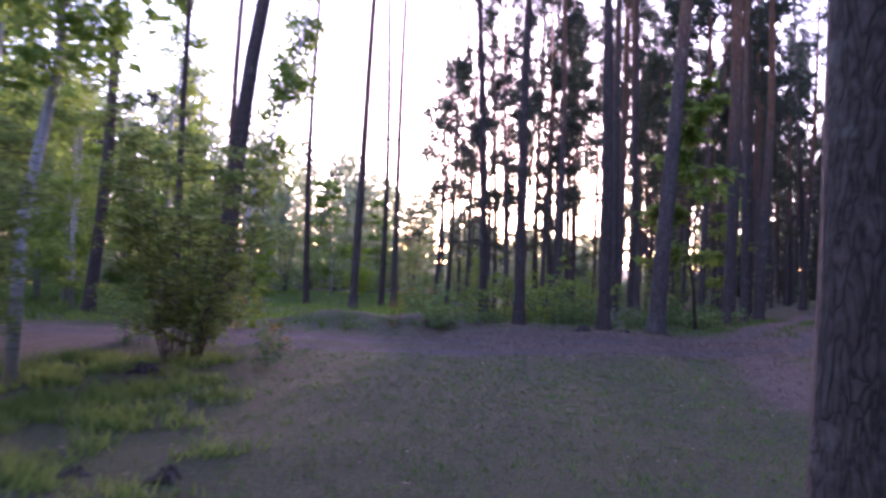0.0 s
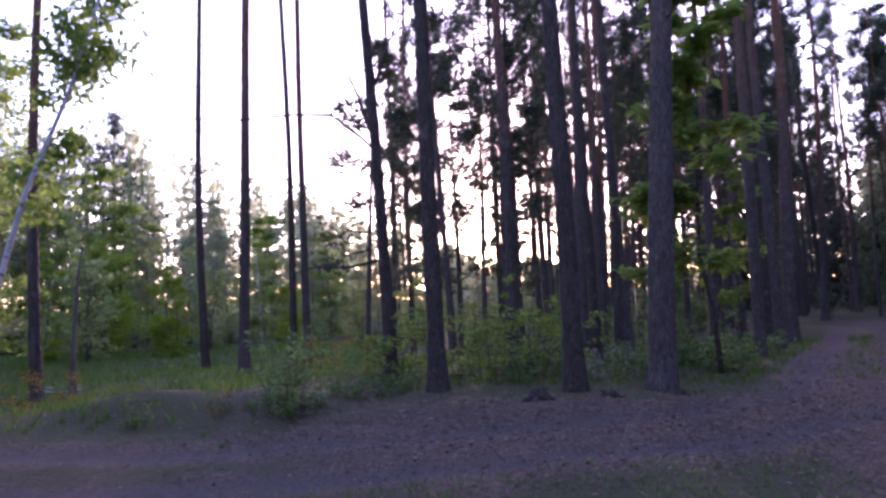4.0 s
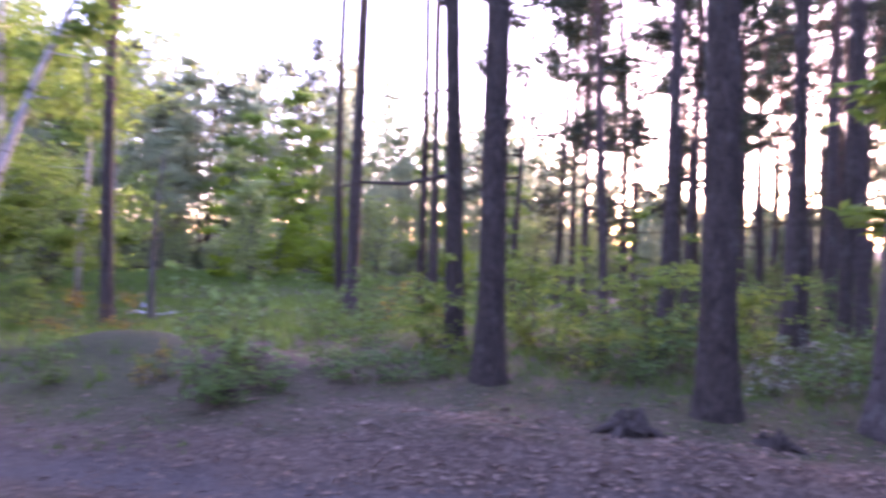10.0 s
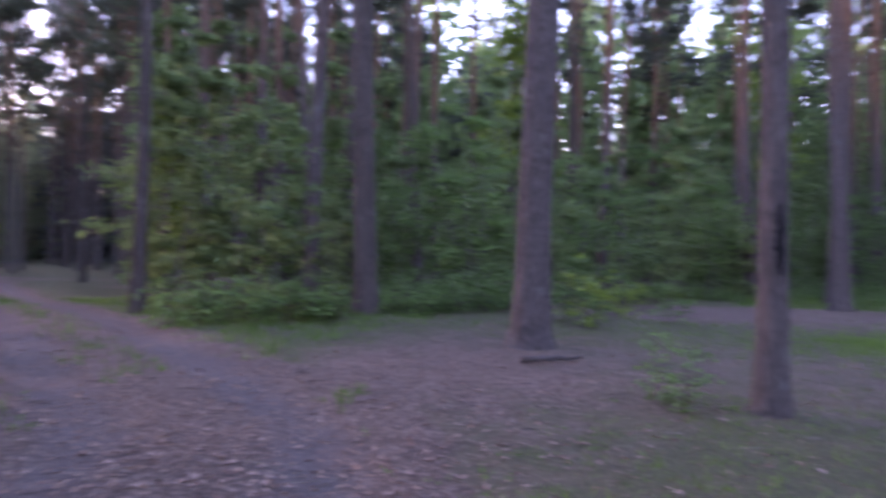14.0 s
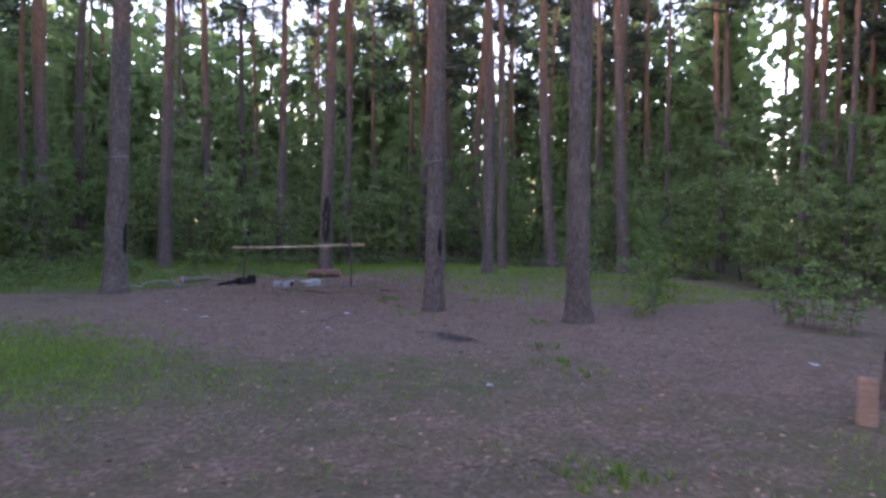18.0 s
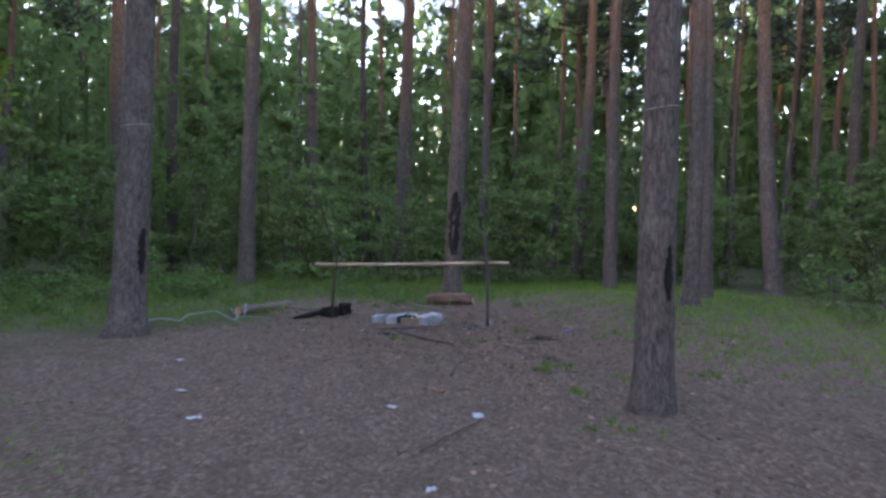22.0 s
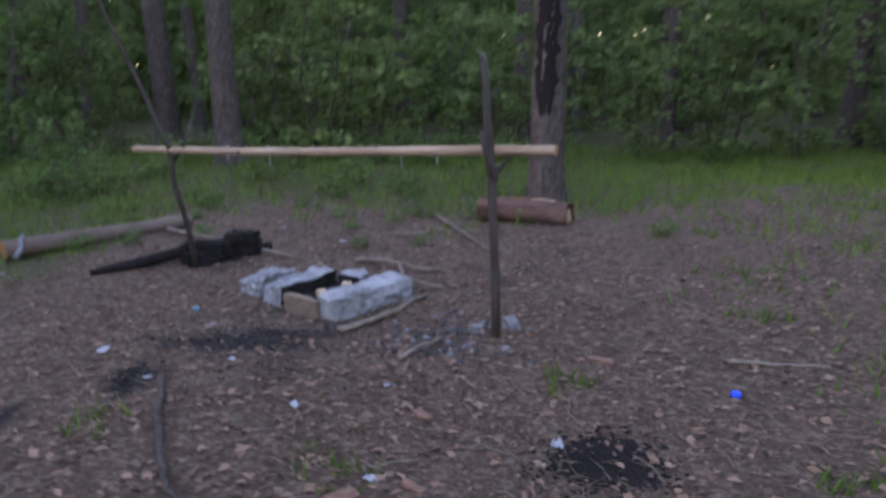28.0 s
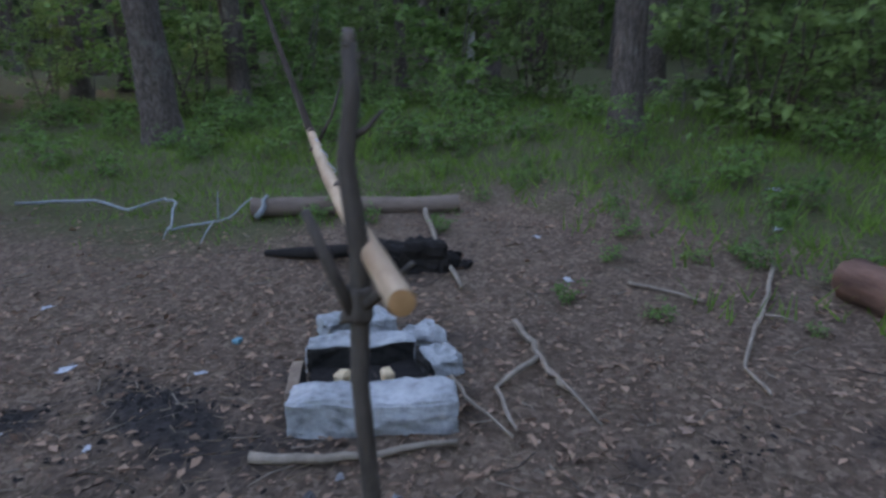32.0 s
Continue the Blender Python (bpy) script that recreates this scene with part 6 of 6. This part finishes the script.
rg = np.random.default_rng(21)
cand = np.concatenate([near_path(rg, 20000, 5.0), near_path(rg, 9000, 9.0)])
green = np.array([(x, y) for x, y in cand if grassy(x, y) + rg.normal() * 0.08 > 0.58 and track_far(x, y) > 0.9])
grass("thin_grass", green, 0.055, GRASS, "thin low grass on the forest floor", 0.012, 1, 5)
back = np.stack([rg.uniform(21.4, 28.5, 5200), rg.uniform(-16, 6, 5200)], 1)
back = np.array([p for p in back if p[0] > 22.5 + 0.5 * math.sin(p[1] * 0.9) + rg.normal() * 0.5])
grass("tall_grass", back, 0.18, GRASS, "tall soft grass behind the camp", 0.016, 2, 6, 0.07)
back = np.stack([rg.uniform(12, 24, 3600), rg.uniform(-15.5, -8.6, 3600)], 1)
back = np.array([p for p in back if p[1] < -9.8 - 0.8 * math.sin(p[0] * 0.7) + rg.normal() * 0.7])
grass("tall_grass", back, 0.11, GRASS, "soft grass beside the clearing", 0.015, 3, 6, 0.07)
verge = np.stack([rg.uniform(19.8, 23.4, 1300), rg.uniform(-4.6, 2.5, 1300)], 1)
verge = np.array([p for p in verge if p[0] > 20.9 - 0.3 * (p[1] + 4.6) + 0.4 * rg.normal()])
grass("soft_grass", verge, 0.1, GRASS, "soft bright grass behind the grey-brown log", 0.014, 8, 6, 0.07)
mead = np.stack([rg.uniform(-26, -3.0, 12000), rg.uniform(5.2, 32, 12000)], 1)
mead = np.array([p for p in mead if track_far(*p) > 1.1 and all(((p[0] - a) / wx) ** 2 + ((p[1] - b) / wy) ** 2 > 0.5 for a, b, h, wx, wy in MOUNDS) and (p[1] > 8.5 or rg.uniform() < 0.45)])
grass("meadow_grass", mead, 0.19, GRASS, "green meadow grass", 0.03, 4, 5, 0.1)
side = np.stack([rg.uniform(-3, 12, 4200), rg.uniform(6.4, 19, 4200)], 1)
side = np.array([p for p in side if track_far(*p) > 1.0 + 0.3 * rg.uniform() or (track_far(*p) < 0.3 and p[1] > 6.5 and rg.uniform() < 0.45)])
grass("tall_grass", side, 0.13, GRASS, "soft grass under the pines", 0.018, 5, 6, 0.07)
weed_rng = np.random.default_rng(33)
clumps = np.stack([weed_rng.uniform(-8.2, -4.0, 130), weed_rng.uniform(-5.6, 0.8, 130)], 1)
clumps = np.array([p for p in clumps if p[0] < -4.3 - 0.28 * (p[1] + 5.2) + 0.35 * weed_rng.normal()])
weeds = np.repeat(clumps, 16, 0)
grass("low_weeds", weeds + weed_rng.normal(size=weeds.shape) * 0.13, 0.17, LEAVES_OLIVE, "low leafy weeds around the bushes and dark stumps", 0.024, 34, 5, 0.05)
tuf = [(18.86, -9.05), (17.3, -8.6), (18.2, -7.75), (17.55, -6.75), (17.95, -5.7), (14.4, -6.3), (5.92, -2.6), (5.85, -2.7), (6.05, -2.55), (5.3, 4.9), (8.85, -5.0), (11.4, -7.05), (15.46, -6.76), (15.3, -6.6), (14.62, -8.13), (9.6, -5.6), (13.2, -5.9), (17.4, -9.0), (19.5, -9.3), (14.6, -7.2), (16.7, -9.4), (20.9, -9.5), (8.2, -4.9), (6.4, 2.6)]
tufts = np.concatenate([np.array(t) + rg.normal(size=((8, 2) if i < 6 else (14, 2))) * (0.07 if i < 6 else 0.15) for i, t in enumerate(tuf)])
grass("grass_tuft", tufts, 0.1, GRASS, "bright green grass tufts on the brown floor", 0.014, 6, 5, 0.02)
lawn = np.stack([rg.normal(12.0, 1.5, 2000), rg.normal(-0.2, 0.75, 2000)], 1)
grass("soft_grass", lawn, 0.07, GRASS, "soft green grass patch at the clearing's edge", 0.014, 7, 5, 0.06)
litter()
needles()


def twigs_and_leaves():
    rng = np.random.default_rng(31)
    pts = np.concatenate([near_path(rng, 900, 3.2), np.stack([rng.normal(17.8, 2.4, 900), rng.normal(-6.6, 2.0, 900)], 1), np.stack([rng.normal(2.0, 3.0, 500), rng.normal(4.4, 1.2, 500)], 1)])
    g = Geo()
    for x, y in pts:
        a, ln = rng.uniform(0, 6.28), 0.04 + 0.16 * rng.uniform() ** 2
        p = np.array([(x + math.cos(a) * ln * k, y + math.sin(a) * ln * k, 0) for k in (-0.5, 0.0, 0.5)])
        p[:, 2] = [gz(px, py) + 0.008 for px, py, _ in p]
        p[1] += rng.normal(size=3) * [0.012, 0.012, 0.004]
        tube(g, p, [0.0035, 0.003, 0.002], 4, mat=int(rng.uniform() < 0.45))
    tagged(new("fallen_twigs", g.mesh("fallen_twigs", [DEADSTICK, STAKE])), "small dry twigs strewn over the forest floor", "twigs", kind="stuff")
    pts = np.concatenate([near_path(rng, 700, 2.8), np.stack([rng.normal(18.0, 2.2, 260), rng.normal(-7.0, 1.7, 260)], 1), np.stack([rng.normal(1.4, 2.6, 1100), rng.normal(4.7, 0.8, 1100)], 1)])
    pts = np.array([q for q in pts if rng.uniform() > 0.95 * sooty(*q)])
    n = len(pts)
    z = np.array([gz(x, y) for x, y in pts])
    g = Geo()
    sz = 0.02 + 0.045 * rng.uniform(0, 1, n) ** 1.8
    d = rng.normal(size=(n, 3)) * [1, 1, 0.15]
    for turn in (0.0, 0.9, -0.9):
        c, s = math.cos(turn), math.sin(turn)
        dd = np.column_stack([d[:, 0] * c - d[:, 1] * s, d[:, 0] * s + d[:, 1] * c, d[:, 2]])
        scatter(g, np.column_stack([pts, z + 0.014]), dd, rng.normal(size=(n, 3)) * 0.25 + [0, 0, 1], sz * (1 if turn == 0 else 0.75), sz * 0.5, fold=0.22)
    tagged(new("oak_leaves", g.mesh("oak_leaves", [DRYLEAF], False)), "curled pale brown oak leaves on the ground", "fallen leaves", kind="stuff")


twigs_and_leaves()

# the long bare limbs of the crooked pine
tree, key, turn = STANDING[(-1.81, 7.84)]
inv = tree.matrix_basis.inverted()
for pts, r in ((((-1.98, 4.2), (-2.2, 4.42), (-2.65, 4.78), (-3.3, 4.84), (-4.2, 4.78), (-5.1, 4.86)), 0.034), (((-2.02, 4.5), (-2.2, 5.1), (-2.45, 5.7), (-2.8, 6.6)), 0.045),
               (((-1.94, 2.33), (-2.45, 2.24), (-3.05, 2.26), (-3.4, 2.17)), 0.024), (((-2.02, 4.95), (-1.69, 5.85), (-1.3, 6.7)), 0.04), (((-1.97, 3.3), (-2.5, 3.2), (-3.2, 3.35)), 0.012)):
    g = Geo()
    tube(g, [(inv @ Vector((x, 7.84 + 0.04 * math.sin(x * 5), z)))[:] for x, z in pts], np.linspace(r * 1.2, r * 0.3, len(pts)), 7)
    part("limb", g, TWIG, tree, "long bare crooked limb")
